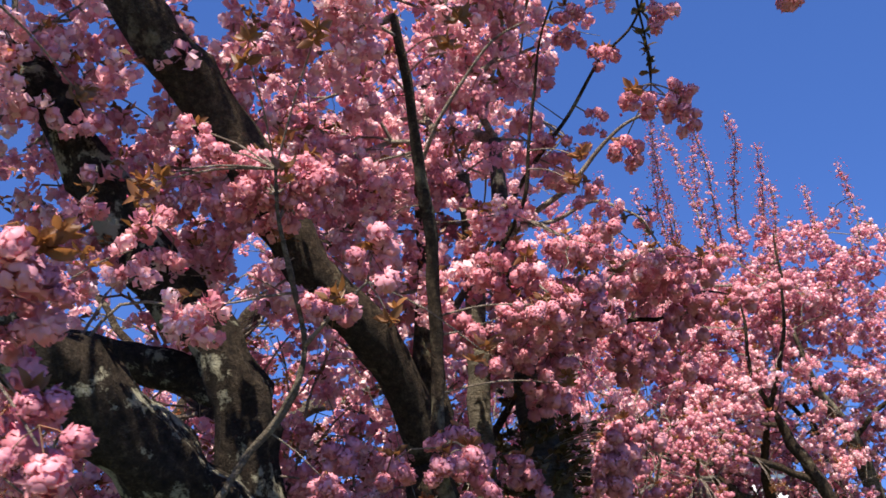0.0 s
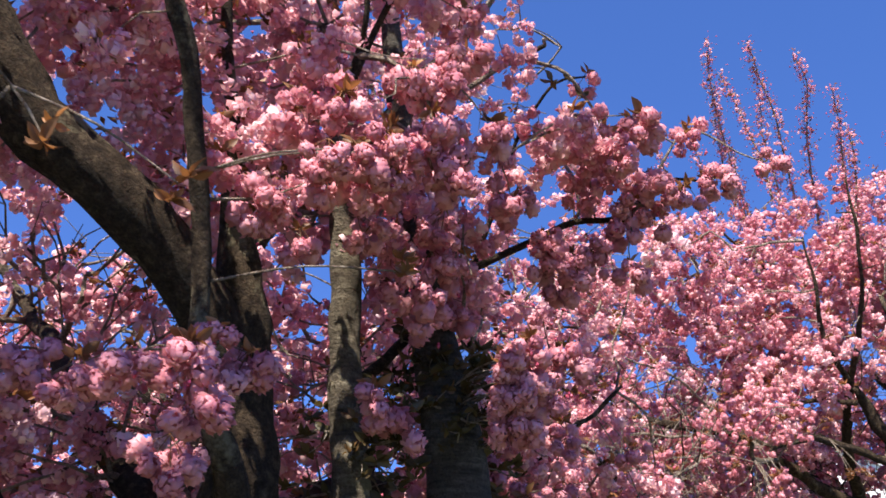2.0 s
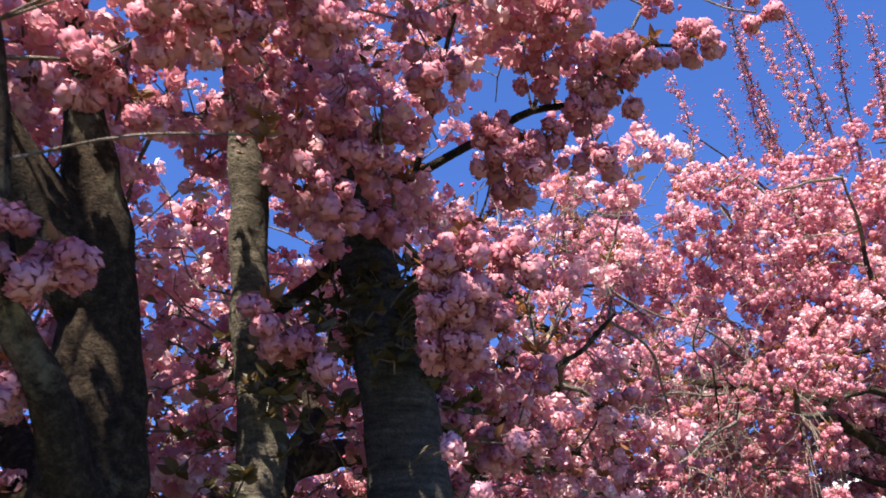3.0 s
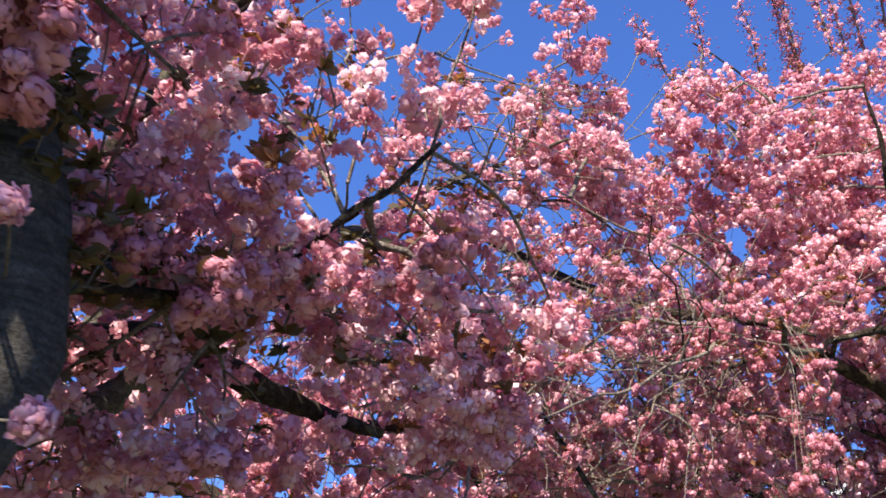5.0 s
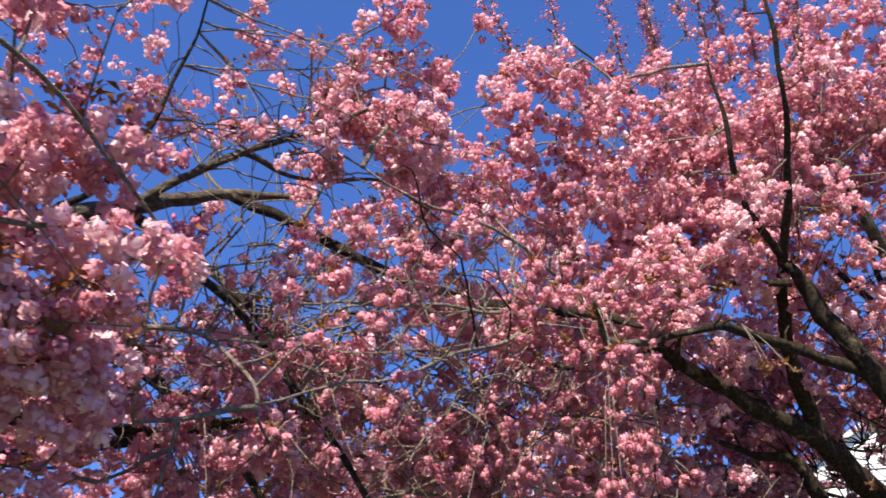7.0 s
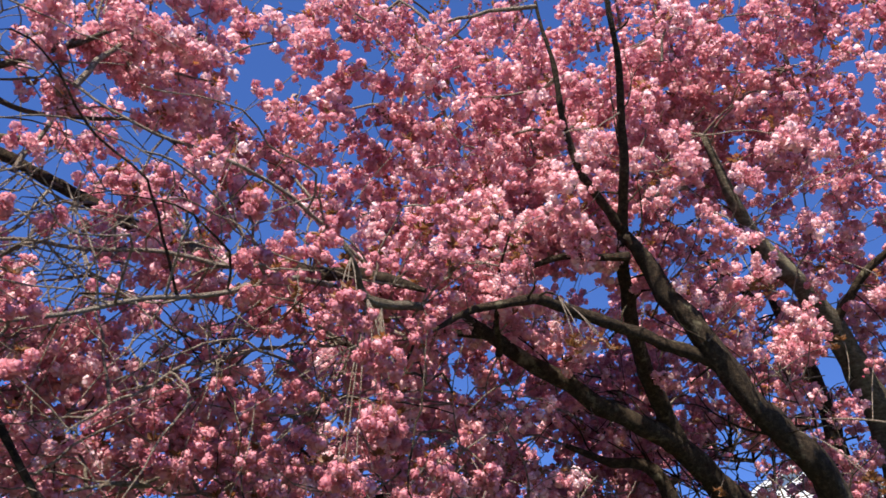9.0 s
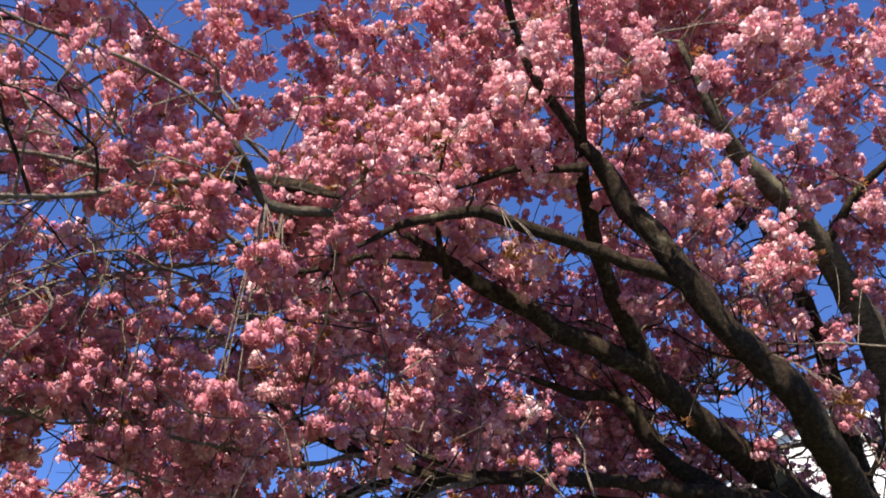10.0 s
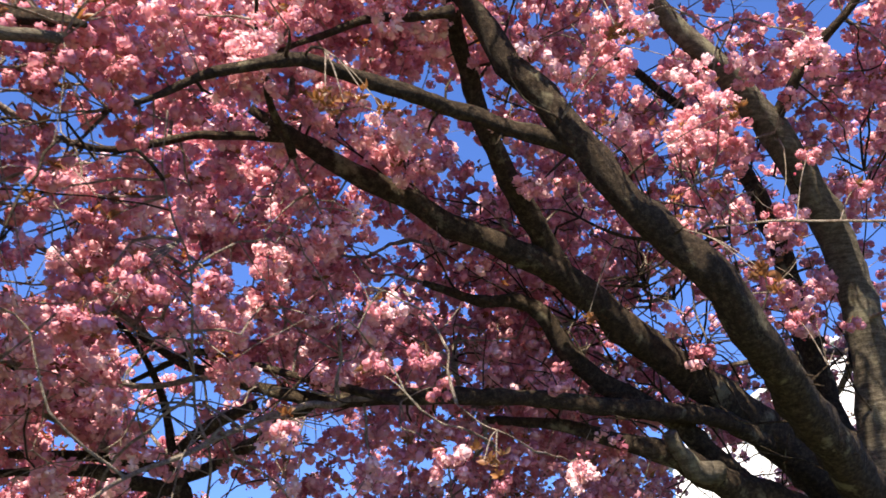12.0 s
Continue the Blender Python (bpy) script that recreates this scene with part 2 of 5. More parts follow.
def soft_normals(v, t):
    """Normals of a pompon: half the petals' own, half those of the round flower."""
    n = np.zeros_like(v)
    face = np.cross(v[t[:, 1]] - v[t[:, 0]], v[t[:, 2]] - v[t[:, 0]])
    for k in range(3):
        np.add.at(n, t[:, k], face)
    n /= np.linalg.norm(n, axis=1)[:, None] + 1e-12
    out = v / (np.linalg.norm(v, axis=1)[:, None] + 1e-9)
    n = n * np.where((n * out).sum(1) < 0, -1, 1)[:, None] * 0.46 + out * 0.54
    return n / (np.linalg.norm(n, axis=1)[:, None] + 1e-9)


def leaf_blade(widths):
    """A young pointed leaf along +x, folded on its midrib."""
    v, q = [], []
    n = len(widths) - 1
    for i, w in enumerate(widths):
        s = i / n
        z = -0.25 * s * s
        v += [(s, -0.24 * w, z + 0.12 * w), (s, 0, z), (s, 0.24 * w, z + 0.12 * w)]
    for i in range(n):
        for j in range(2):
            a = i * 3 + j
            q.append((a, a + 1, a + 4, a + 3))
    return np.array(v), np.array(q)


NEAR_LEAF, FAR_LEAF = leaf_blade((0.1, 0.75, 1.0, 0.7, 0.05)), (np.array([(0, 0, 0), (0.5, -0.24, 0.06), (1, 0, -0.2), (0.5, 0.24, 0.08)]), np.array([(0, 1, 2, 3)]))


def turns(ahead, spin):
    """Rotation matrices that turn +z to the given ways, with a spin about them."""
    z = ahead / (np.linalg.norm(ahead, axis=1)[:, None] + 1e-9)
    x = np.cross(z, np.where(np.abs(z[:, 2:]) > 0.9, (1.0, 0, 0), (0, 0, 1.0)))
    x /= np.linalg.norm(x, axis=1)[:, None] + 1e-9
    y = np.cross(z, x)
    c, s = np.cos(spin)[:, None], np.sin(spin)[:, None]
    return np.stack([c * x + s * y, c * y - s * x, z], -1)


def scatter(template, at, rot, size):
    """Copies of one small mesh at many places, as one set of corners and faces."""
    v, f = template
    verts = np.einsum("nij,vj->nvi", rot, v) * size[:, None, None] + at[:, None]
    faces = f[None] + (np.arange(len(at)) * len(v))[:, None, None]
    return verts.reshape(-1, 3), faces.reshape(-1, f.shape[1])


def clump_plan(at, r, fullness=1.0, low=4, high=11, scale=1.0):
    """Where the flowers of the clumps hang, which way they face, and their size."""
    heads, ways, sizes = [], [], []
    for p in at:
        k = max(2, int(r.integers(low, high) * fullness))
        az = r.uniform(0, 2 * np.pi) + np.arange(k) * 2.4
        spread = 0.02 + 0.016 * np.sqrt(k) * r.uniform(0.2, 1, k)
        off = np.stack([np.cos(az) * spread, np.sin(az) * spread, 0.01 - r.uniform(0.0, 0.034, k) * math.sqrt(k)], -1)
        heads.append(p + off * scale)
        ways.append(np.stack([np.cos(az), np.sin(az), r.uniform(-0.9, 0.7, k)], -1))
        sizes.append((0.74 + 0.5 * r.uniform(0, 1, k) ** 0.6) * scale)
    return np.concatenate(heads), np.concatenate(ways), np.concatenate(sizes)


def join(*pieces):
    vs, fs, base = [], [], 0
    for v, f in pieces:
        vs.append(v)
        fs.append(f + base)
        base += len(v)
    return np.concatenate(vs), np.concatenate(fs)


def flowers_mesh(name, at, r, templates, fullness=1.0, scale=1.0):
    heads, ways, sizes = clump_plan(at, r, fullness, scale=scale)
    rot = turns(ways, r.uniform(0, 6.28, len(ways)))
    kind = r.integers(0, len(templates), len(heads))
    v, t = join(*(scatter(t, heads[kind == k], rot[kind == k], sizes[kind == k]) for k, t in enumerate(templates)))
    n = np.concatenate([np.einsum("nij,vj->nvi", rot[kind == k], soft_normals(*t)).reshape(-1, 3) for k, t in enumerate(templates)])
    me = raw_mesh(name, v, t, slots=[PETAL])
    me.normals_split_custom_set_from_vertices(n)
    return me, heads


def leaves_arrays(at, r, blade, per=(7, 14), size=(0.026, 0.05), loose=0.016):
    spots, ways = [], []
    for p in at:
        k = r.integers(*per)
        az = r.uniform(0, 6.28, k)
        spots.append(np.repeat(p[None], k, 0) + r.normal(0, 1, (k, 3)) * loose)
        ways.append(np.stack([np.cos(az), np.sin(az), r.uniform(-0.35, 0.9, k)], -1))
    spots, ways = np.concatenate(spots), np.concatenate(ways)
    rot = turns(ways, r.uniform(0, 6.28, len(ways)))[:, :, [2, 0, 1]]
    return scatter(blade, spots, rot, r.uniform(*size, len(spots)))


def umbel_kinds(count, r):
    """A few umbels for the ones that hang nearest to the path: stalks and buds in one mesh, and a place for each blossom."""
    out = []
    for n in range(count):
        heads, ways, sizes = clump_plan(np.zeros((1, 3)), r, 1.0, 3, 8)
        rot = turns(ways, r.uniform(0, 6.28, len(ways)))
        lines = [glide([(0, 0, 0.03), h * 0.5 + (0, 0, 0.02), h], 0.02) for h in heads]
        pieces = [thin_tubes(lines, [np.full(len(s), 0.0012) for s in lines], 4)]
        v, q = pieces[0]
        me = raw_mesh("umbel", v, quads=q, slots=[LEAF])
        out.append((me, [Matrix.LocRotScale(h, Matrix(m.tolist()).to_quaternion(), (z, z, z)) for h, m, z in zip(heads, rot, sizes)]))
    return out


BUDS = [raw_mesh("bud", v * (0.8, 0.8, 1.4), t, slots=[BUD]) for v, t in (flower(6, 2, 1, 0.6, 0.6, random.Random(90 + k), 0.009) for k in range(3))]
BLOSSOMS = [raw_mesh("blossom", v, t, slots=[PETAL]) for v, t in NEAR_FLOWERS]
HERO_BLOSSOMS = [raw_mesh("blossom", v, t, slots=[PETAL]) for v, t in HERO_FLOWERS]
for me, (v, t) in zip(BLOSSOMS + HERO_BLOSSOMS, NEAR_FLOWERS + HERO_FLOWERS):
    me.normals_split_custom_set_from_vertices(soft_normals(v, t))
PALE_BLOSSOMS = [raw_mesh("blossom", v, t, slots=[PALE_PETAL]) for v, t in HERO_FLOWERS]
UMBELS = umbel_kinds(16, np.random.default_rng(5))


def tuft_meshes(count, r, mat=LEAF, size=(0.025, 0.048)):
    """A few tufts of young leaves, all held at one point."""
    out = []
    for _ in range(count):
        v, q = leaves_arrays(np.zeros((1, 3)), r, NEAR_LEAF, (6, 11), size, 0.0)
        bm = bmesh.new()
        corners = [bm.verts.new(p) for p in v]
        for f in q:
            bm.faces.new([corners[k] for k in f]).smooth = True
        bmesh.ops.remove_doubles(bm, verts=bm.verts, dist=0.0003)
        me = bpy.data.meshes.new("leaf_tuft")
        bm.to_mesh(me)
        bm.free()
        me.materials.append(mat)
        out.append(me)
    return out


TUFTS = tuft_meshes(8, np.random.default_rng(6))
OLIVE_TUFTS = tuft_meshes(6, np.random.default_rng(7), OLIVE, (0.04, 0.075))

# ---- the footpath's line, which the crowns leave free ----
WAY = glide([(-0.5, -0.8, 1.65), (0.3, 0.3, 1.65), (0.85, 1.2, 1.65), (1.31, 2.15, 1.65), (2.2, 3.4, 1.65), (3.2, 4.6, 1.65), (4.1, 6.05, 1.65)], 0.25)


def off_way(p):
    return np.sqrt(((WAY[None] - p[:, None]) ** 2).sum(-1).min(1))


def mass(r, centre, radii, count, gap=0.0, grain=2.6, clear=1.6):
    """Spots for blossom clumps in one rounded mass of a crown, loose and uneven, with gaps."""
    p = r.normal(size=(count * 5, 3))
    p /= np.linalg.norm(p, axis=1)[:, None]
    p *= (r.uniform(0, 1, len(p)) ** 0.42)[:, None]
    p = p * radii + centre
    keep = [noise.noise(Vector(q * grain)) + 0.6 * noise.noise(Vector(q * 0.9)) + r.normal(0, 0.07) > gap for q in p]
    p = p[np.array(keep)]
    return p[off_way(p) > clear][:count]


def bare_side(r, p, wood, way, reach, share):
    """Thins the spots before the thick limbs on the side of way, the footpath's, so that the limbs show."""
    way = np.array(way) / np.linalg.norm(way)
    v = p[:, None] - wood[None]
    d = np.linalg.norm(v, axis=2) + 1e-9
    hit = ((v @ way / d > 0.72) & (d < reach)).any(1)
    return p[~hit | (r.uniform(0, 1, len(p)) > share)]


def open_before(p, wood, way, width, reach):
    """Leaves out the spots that hang close before a bare stretch of wood."""
    way = np.array(way) / np.linalg.norm(way)
    line = glide(wood, 0.05)
    v = p[:, None] - line[None]
    along = v @ way
    off = np.linalg.norm(v - along[..., None] * way, axis=2)
    return p[~((off < width) & (along > 0.02) & (along < reach)).any(1)]


def thinned(p, apart):
    """Leaves out spots closer together than apart."""
    seen, out = {}, []
    for q in p:
        key = tuple(np.floor(q / apart).astype(int))
        if key not in seen:
            seen[key] = 1
            out.append(q)
    return np.array(out)


class Crown:
    """A cherry tree: trunk, limbs, the twigs that reach each blossom clump, and the clumps."""

    def __init__(self, label, base, seed, slim=1.0):
        self.root = new("cherry_tree")
        self.root.location = base
        tagged(self.root, label, "cherry tree", "cherry trees")
        self.base, self.r, self.seed = np.array(base, float), np.random.default_rng(seed), seed
        self.nodes, self.thick, self.slim, self.bare = [], [], slim, []

    def wood(self, name, points, mat=BARK, sides=16, rough=0.24, label="", wobble=0.016, stout=1.0):
        """A trunk, limb or branch through (x, y, z, radius) points."""
        p = glide(points, max(0.03, points[len(points) // 2][3] * 0.7))
        line, radii = p[:, :3], np.maximum(p[:, 3] * (1 if name == "trunk" else self.slim * stout), 0.003)
        line = line + np.array([noise.noise_vector(Vector(q * 4)) for q in line]) * wobble
        v, t, q = tube(line - self.base, radii, sides, rough, self.seed)
        ob = part(name, raw_mesh(name, v, t, q, [mat]), self.root, label)
        if radii.mean() > 0.03:
            self.thick.append(line[radii > 0.024][::3])
        self.nodes.append(line[:: max(1, int(0.06 / max(0.03, radii.mean() * 0.7)))])
        return ob

    def grow(self, spots, bare=0.12, thick=0.0033, sag=0.06, empty=np.zeros((0, 3))):
        """Twigs from the nearest wood to every spot; those near wood first, so that the later ones branch off them."""
        nodes = np.concatenate(self.nodes)
        blooms = np.concatenate([self.r.uniform(0, 1, len(spots)) > bare, np.zeros(len(empty), bool)])
        spots = np.concatenate([spots, empty])
        far = np.sqrt(np.array([((nodes - s) ** 2).sum(1).min() for s in spots]))
        spots, blooms = spots[np.argsort(far)], blooms[np.argsort(far)]
        room = np.zeros((len(nodes) + len(spots) * 16, 3))
        own = np.full(len(room), -1)
        room[: len(nodes)], n = nodes, len(nodes)
        run = np.zeros(len(room))
        lines, parent, ends = [], [], []
        for s, bloom in zip(spots, blooms):
            d2 = ((room[:n] - s) ** 2).sum(1)
            k = int((np.sqrt(d2) + 0.38 * run[:n]).argmin())
            length = math.sqrt(d2[k])
            if length > 1.6:
                continue
            a = room[k]
            bend = self.r.normal(0, 0.075, 3) * length + np.array([0, 0, sag * length])
            m = max(3, min(14, int(length / 0.11) + 2))
            t = np.linspace(0, 1, m)[:, None]
            c = (a + s) / 2 + bend
            line = (1 - t) ** 2 * a + 2 * t * (1 - t) * c + t**2 * s
            line[1:-1] += self.r.normal(0, 0.006, (m - 2, 3))
            new_n = min(n + m - 1, len(room))
            room[n:new_n] = line[1 : 1 + new_n - n]
            own[n:new_n] = len(lines)
            run[n:new_n] = run[k] + length * np.linspace(0, 1, m)[1 : 1 + new_n - n]
            n = new_n
            lines.append(line - self.base)
            parent.append(own[k])
            if bloom:
                ends.append(s)
        load = np.ones(len(lines))
        for k in range(len(lines) - 1, -1, -1):
            if parent[k] >= 0:
                load[parent[k]] += load[k]
        radii = []
        for k, line in enumerate(lines):
            root = thick * load[k] ** 0.42
            radii.append(np.linspace(root, max(0.0016, root * 0.55), len(line)))
        own_part = set(np.argsort(-load)[:150].tolist())
        for k in own_part:
            v, q = thin_tubes([lines[k]], [radii[k]], 7)
            part("twig", raw_mesh("twig", v, quads=q, slots=[TWIG]), self.root)
        rest = [k for k in range(len(lines)) if k not in own_part]
        v, q = join(*(thin_tubes([lines[k] for k in some], [radii[k] for k in some], sides) for sides in (3, 4) if (some := [k for k in rest if (radii[k][0] < 0.0042) == (sides == 3)])))
        part("twigs", raw_mesh("twigs", v, quads=q, slots=[TWIG]), self.root, "thin grey-brown twigs", "stuff")
        return np.array(ends)

    def whips(self, spots, long=(0.5, 1.2), way=(-0.5, -0.6, -0.1), mat=TWIG, radius=0.006):
        """Long bare twigs that run out of the wood past the spots and arch over."""
        nodes = np.concatenate(self.nodes)
        lines, radii = [], []
        for s in spots:
            length = self.r.uniform(*long)
            ahead = np.array(way) + self.r.normal(0, 0.6, 3)
            ahead /= np.linalg.norm(ahead)
            root = nodes[((nodes - (s - ahead * 0.35 * length)) ** 2).sum(1).argmin()]
            bow = self.r.normal(0, 0.09, 3) + (0, 0, 0.09)
            end = s + ahead * length * 0.6 - (0, 0, 0.28 * length)
            if (s - root) @ (end - s) < 0.5 * np.linalg.norm(s - root) * np.linalg.norm(end - s):
                continue
            line = glide([root, (root + s) / 2 + bow * length * 0.6, s, (s + end) / 2 + bow * length * 0.7, end], 0.07)
            line[1:-1] += self.r.normal(0, 0.004, (len(line) - 2, 3))
            keep = off_way(line) > 0.9
            if keep.all() and all(len(open_before(line, *b)) == len(line) for b in self.bare):
                lines.append(line - self.base)
                radii.append(np.linspace(1.0, 0.35, len(line)) * radius * self.r.uniform(0.6, 1.25))
        for line, rad in zip(lines[:70], radii):
            v, q = thin_tubes([line], [rad], 6)
            part("twig", raw_mesh("twig", v, quads=q, slots=[mat]), self.root)
        if lines[70:]:
            v, q = thin_tubes(lines[70:], radii[70:], 4)
            part("twigs", raw_mesh("twigs", v, quads=q, slots=[mat]), self.root, "long pale arching twigs", "stuff")

    def show(self, p):
        """Leaves out the spots that would hide the bare limbs from the footpath."""
        for wood, way, width, reach in self.bare:
            p = open_before(p, wood, way, width, reach)
        return p

    def laid_bare(self, nth, eye, width, reach=2.6, lo=0.0, hi=99.0):
        """Notes a limb as bare on the side of the footpath at eye, from lo to hi metres along it."""
        wood = self.nodes[nth]
        run = np.concatenate([[0], np.cumsum(np.linalg.norm(np.diff(wood, axis=0), axis=1))])
        wood = wood[(run >= lo) & (run <= hi)]
        self.bare.append((wood, np.array(eye) - wood.mean(0), width, reach))

    def side_branches(self, nth, count, lo, hi, lean, long=(0.35, 0.9), radius=0.014):
        """Crooked dark side branches, each with a fork, that leave a limb between lo and hi metres along it."""
        wood = self.nodes[nth]
        run = np.concatenate([[0], np.cumsum(np.linalg.norm(np.diff(wood, axis=0), axis=1))])
        for s in np.linspace(lo, hi, count) + self.r.uniform(-0.1, 0.1, count):
            k = min(np.searchsorted(run, s), len(wood) - 2)
            ahead = wood[k + 1] - wood[k - 1]
            ahead = ahead / np.linalg.norm(ahead) + np.array(lean) + self.r.normal(0, 0.4, 3)
            ahead *= self.r.uniform(*long) / np.linalg.norm(ahead)
            line = [wood[k]]
            for j in range(4):
                line.append(line[-1] + ahead * 0.25 + self.r.normal(0, 0.035, 3))
            thick = radius * self.r.uniform(0.6, 1.2)
            self.wood("branch", [(*p, thick * (1 - 0.2 * j)) for j, p in enumerate(line)], BARK, 7, 0.15)
            fork = line[2] + ahead * 0.35 + self.r.normal(0, 0.12, 3)
            self.wood("branch", [(*line[2], thick * 0.5), (*((line[2] + fork) / 2 + self.r.normal(0, 0.02, 3)), thick * 0.4), (*fork, thick * 0.2)], BARK, 6, 0.1)

    def spurs(self, nth, count):
        """Short blunt spurs along a limb."""
        wood = self.nodes[nth]
        for k in self.r.integers(1, len(wood) - 1, count):
            out = self.r.normal(0, 1, 3)
            along = wood[k + 1] - wood[k - 1]
            out -= along * (out @ along) / (along @ along)
            out = out / np.linalg.norm(out) + (0, 0, 0.3)
            a = wood[k] + along * self.r.uniform(-0.4, 0.4)
            far = self.r.uniform(0.1, 0.22)
            self.wood("spur", [(*a, 0.011), (*(a + out * far * 0.6), 0.009), (*(a + out * far + self.r.normal(0, 0.02, 3)), 0.005)], BARK, 6, 0.2)

    def slender(self, lines):
        """Small blossoms, buds and bronze leaves close along upright shoots."""
        at = np.concatenate(lines) - self.base
        me, _ = flowers_mesh("blossoms", at + self.r.normal(0, 0.022, at.shape), self.r, FAR_FLOWERS, 0.34, 0.6)
        part("blossoms", me, self.root, "small half-open blossoms along the shoots", "stuff")
        v, q = leaves_arrays(at + self.r.normal(0, 0.015, at.shape), self.r, FAR_LEAF, (2, 6), (0.02, 0.045), 0.02)
        part("leaves", raw_mesh("leaves", v, quads=q, slots=[LEAF]), self.root, "bronze leaves along the shoots", "stuff")
        self.bud_sprays(at + self.base)

    def stalks(self, spots):
        """A thin twig from the nearest wood to each of a few clumps."""
        nodes = np.concatenate(self.nodes)
        for s in np.array(spots):
            a = nodes[((nodes - s) ** 2).sum(1).argmin()]
            line = glide([a, (a + s) / 2 + (0, 0, 0.06 * np.linalg.norm(s - a)), s], 0.05)
            v, q = thin_tubes([line - self.base], [np.linspace(0.0035, 0.002, len(line))], 6)
            part("twig", raw_mesh("twig", v, quads=q, slots=[TWIG]), self.root)

    def bud_sprays(self, spots):
        """Small dark red buds that stand out of some of the clumps."""
        at = np.repeat(spots, 4, 0)
        at = at - self.base + self.r.normal(0, 0.05, at.shape) + (0, 0, 0.015)
        v = np.array([(1, 0, 0), (-0.5, 0.87, 0), (-0.5, -0.87, 0), (0, 0, 1.7), (0, 0, -1.5)]) * 0.0075
        t = np.array([(0, 1, 3), (1, 2, 3), (2, 0, 3), (1, 0, 4), (2, 1, 4), (0, 2, 4)])
        v, t = scatter((v, t), at, turns(self.r.normal(0, 1, at.shape), self.r.uniform(0, 6, len(at))), self.r.uniform(0.7, 1.3, len(at)))
        part("buds", raw_mesh("buds", v, t, slots=[BUD]), self.root, "small dark red flower buds", "stuff")

    def blossom(self, spots, near, mid, leafy=0.4, fullness=1.0, scale=1.0, leaf_spots=(), own=np.zeros((0, 3))):
        """Hangs a clump at every spot: those nearest to the path as parts, the rest as one mesh; leaf tufts on some."""
        order = np.argsort(off_way(spots))
        close, rest = np.concatenate([own, spots[order[:near]]]), spots[order[near:]]
        for p in close:
            kinds = HERO_BLOSSOMS if off_way(p[None])[0] < 1.8 else BLOSSOMS
            me, places = UMBELS[self.r.integers(0, len(UMBELS))]
            ob = part("umbel", me, self.root)
            size = self.r.uniform(0.85, 1.1)
            ob.matrix_local = Matrix.Translation(p - self.base) @ Matrix.Rotation(self.r.uniform(0, 6.28), 4, "Z") @ Matrix.Rotation(self.r.normal(0, 0.3), 4, "X") @ Matrix.Scale(size, 4)
            for m in places:
                part("blossom", kinds[self.r.integers(0, len(kinds))], ob).matrix_local = m
            for _ in range(self.r.integers(0, 3)):
                part("bud", BUDS[self.r.integers(0, 3)], ob).matrix_local = Matrix.Translation(self.r.normal(0, 0.03, 3) - (0, 0, 0.04)) @ Matrix.Rotation(math.pi * self.r.uniform(0.6, 1.4), 4, "X")
        for some, kinds, full in ((rest[:mid], MID_FLOWERS, fullness), (rest[mid:], FAR_FLOWERS, fullness)):
            if len(some):
                me, _ = flowers_mesh("blossoms", some - self.base, self.r, kinds, full, scale)
                part("blossoms", me, self.root, "double pink blossoms in clumps", "stuff")
        self.bud_sprays(rest[self.r.uniform(0, 1, len(rest)) < 0.32])
        for p in leaf_spots:
            ob = part("leaf_tuft", OLIVE_TUFTS[self.r.integers(0, 6)], self.root, "dark olive leaves")
            ob.matrix_local = Matrix.Translation(p - self.base) @ Matrix.Rotation(self.r.uniform(0, 6.28), 4, "Z") @ Matrix.Scale(self.r.uniform(0.45, 0.8), 4)
        pick = np.concatenate([own[::2], spots[order[self.r.uniform(0, 1, len(order)) < leafy]]])
        for p in pick[:120]:
            ob = part("leaf_tuft", TUFTS[self.r.integers(0, len(TUFTS))], self.root, "bronze young leaves")
            ob.matrix_local = Matrix.Translation(p - self.base + np.array((0, 0, 0.02))) @ Matrix.Rotation(self.r.uniform(0, 6.28), 4, "Z") @ Matrix.Scale(self.r.uniform(0.8, 1.25), 4)
        v, q = leaves_arrays(pick[120:] - self.base + np.array((0, 0, 0.03)) + self.r.normal(0, 0.032, (len(pick[120:]), 3)), self.r, FAR_LEAF)
        part("leaves", raw_mesh("leaves", v, quads=q, slots=[LEAF]), self.root, "bronze and olive young leaves", "stuff")


# ---- ground and house ----
def ground_sheet():
    bm = bmesh.new()
    bmesh.ops.create_grid(bm, x_segments=60, y_segments=60, size=600)
    for v in bm.verts:
        v.co.z = 0.05 * noise.noise(v.co * 0.05) - 0.03
    me = bpy.data.meshes.new("ground")
    bm.to_mesh(me)
    me.materials.append(GRASS)
    tagged(new("ground", me), "mown lawn strewn with fallen petals", "ground", kind="structure")


def box(bm, lo, hi, mat=0):
    c = [(a + b) / 2 for a, b in zip(lo, hi)]
    g = bmesh.ops.create_cube(bm, size=1, matrix=Matrix.Translation(c) @ Matrix.Diagonal((*[b - a for a, b in zip(lo, hi)], 1)))
    for f in {f for v in g["verts"] for f in v.link_faces}:
        f.material_index = mat


def made(name, parent, mat, *boxes, label=""):
    bm = bmesh.new()
    for lo, hi in boxes:
        box(bm, lo, hi)
    me = bpy.data.meshes.new(name)
    bm.to_mesh(me)
    me.materials.append(mat)
    return part(name, me, parent, label)


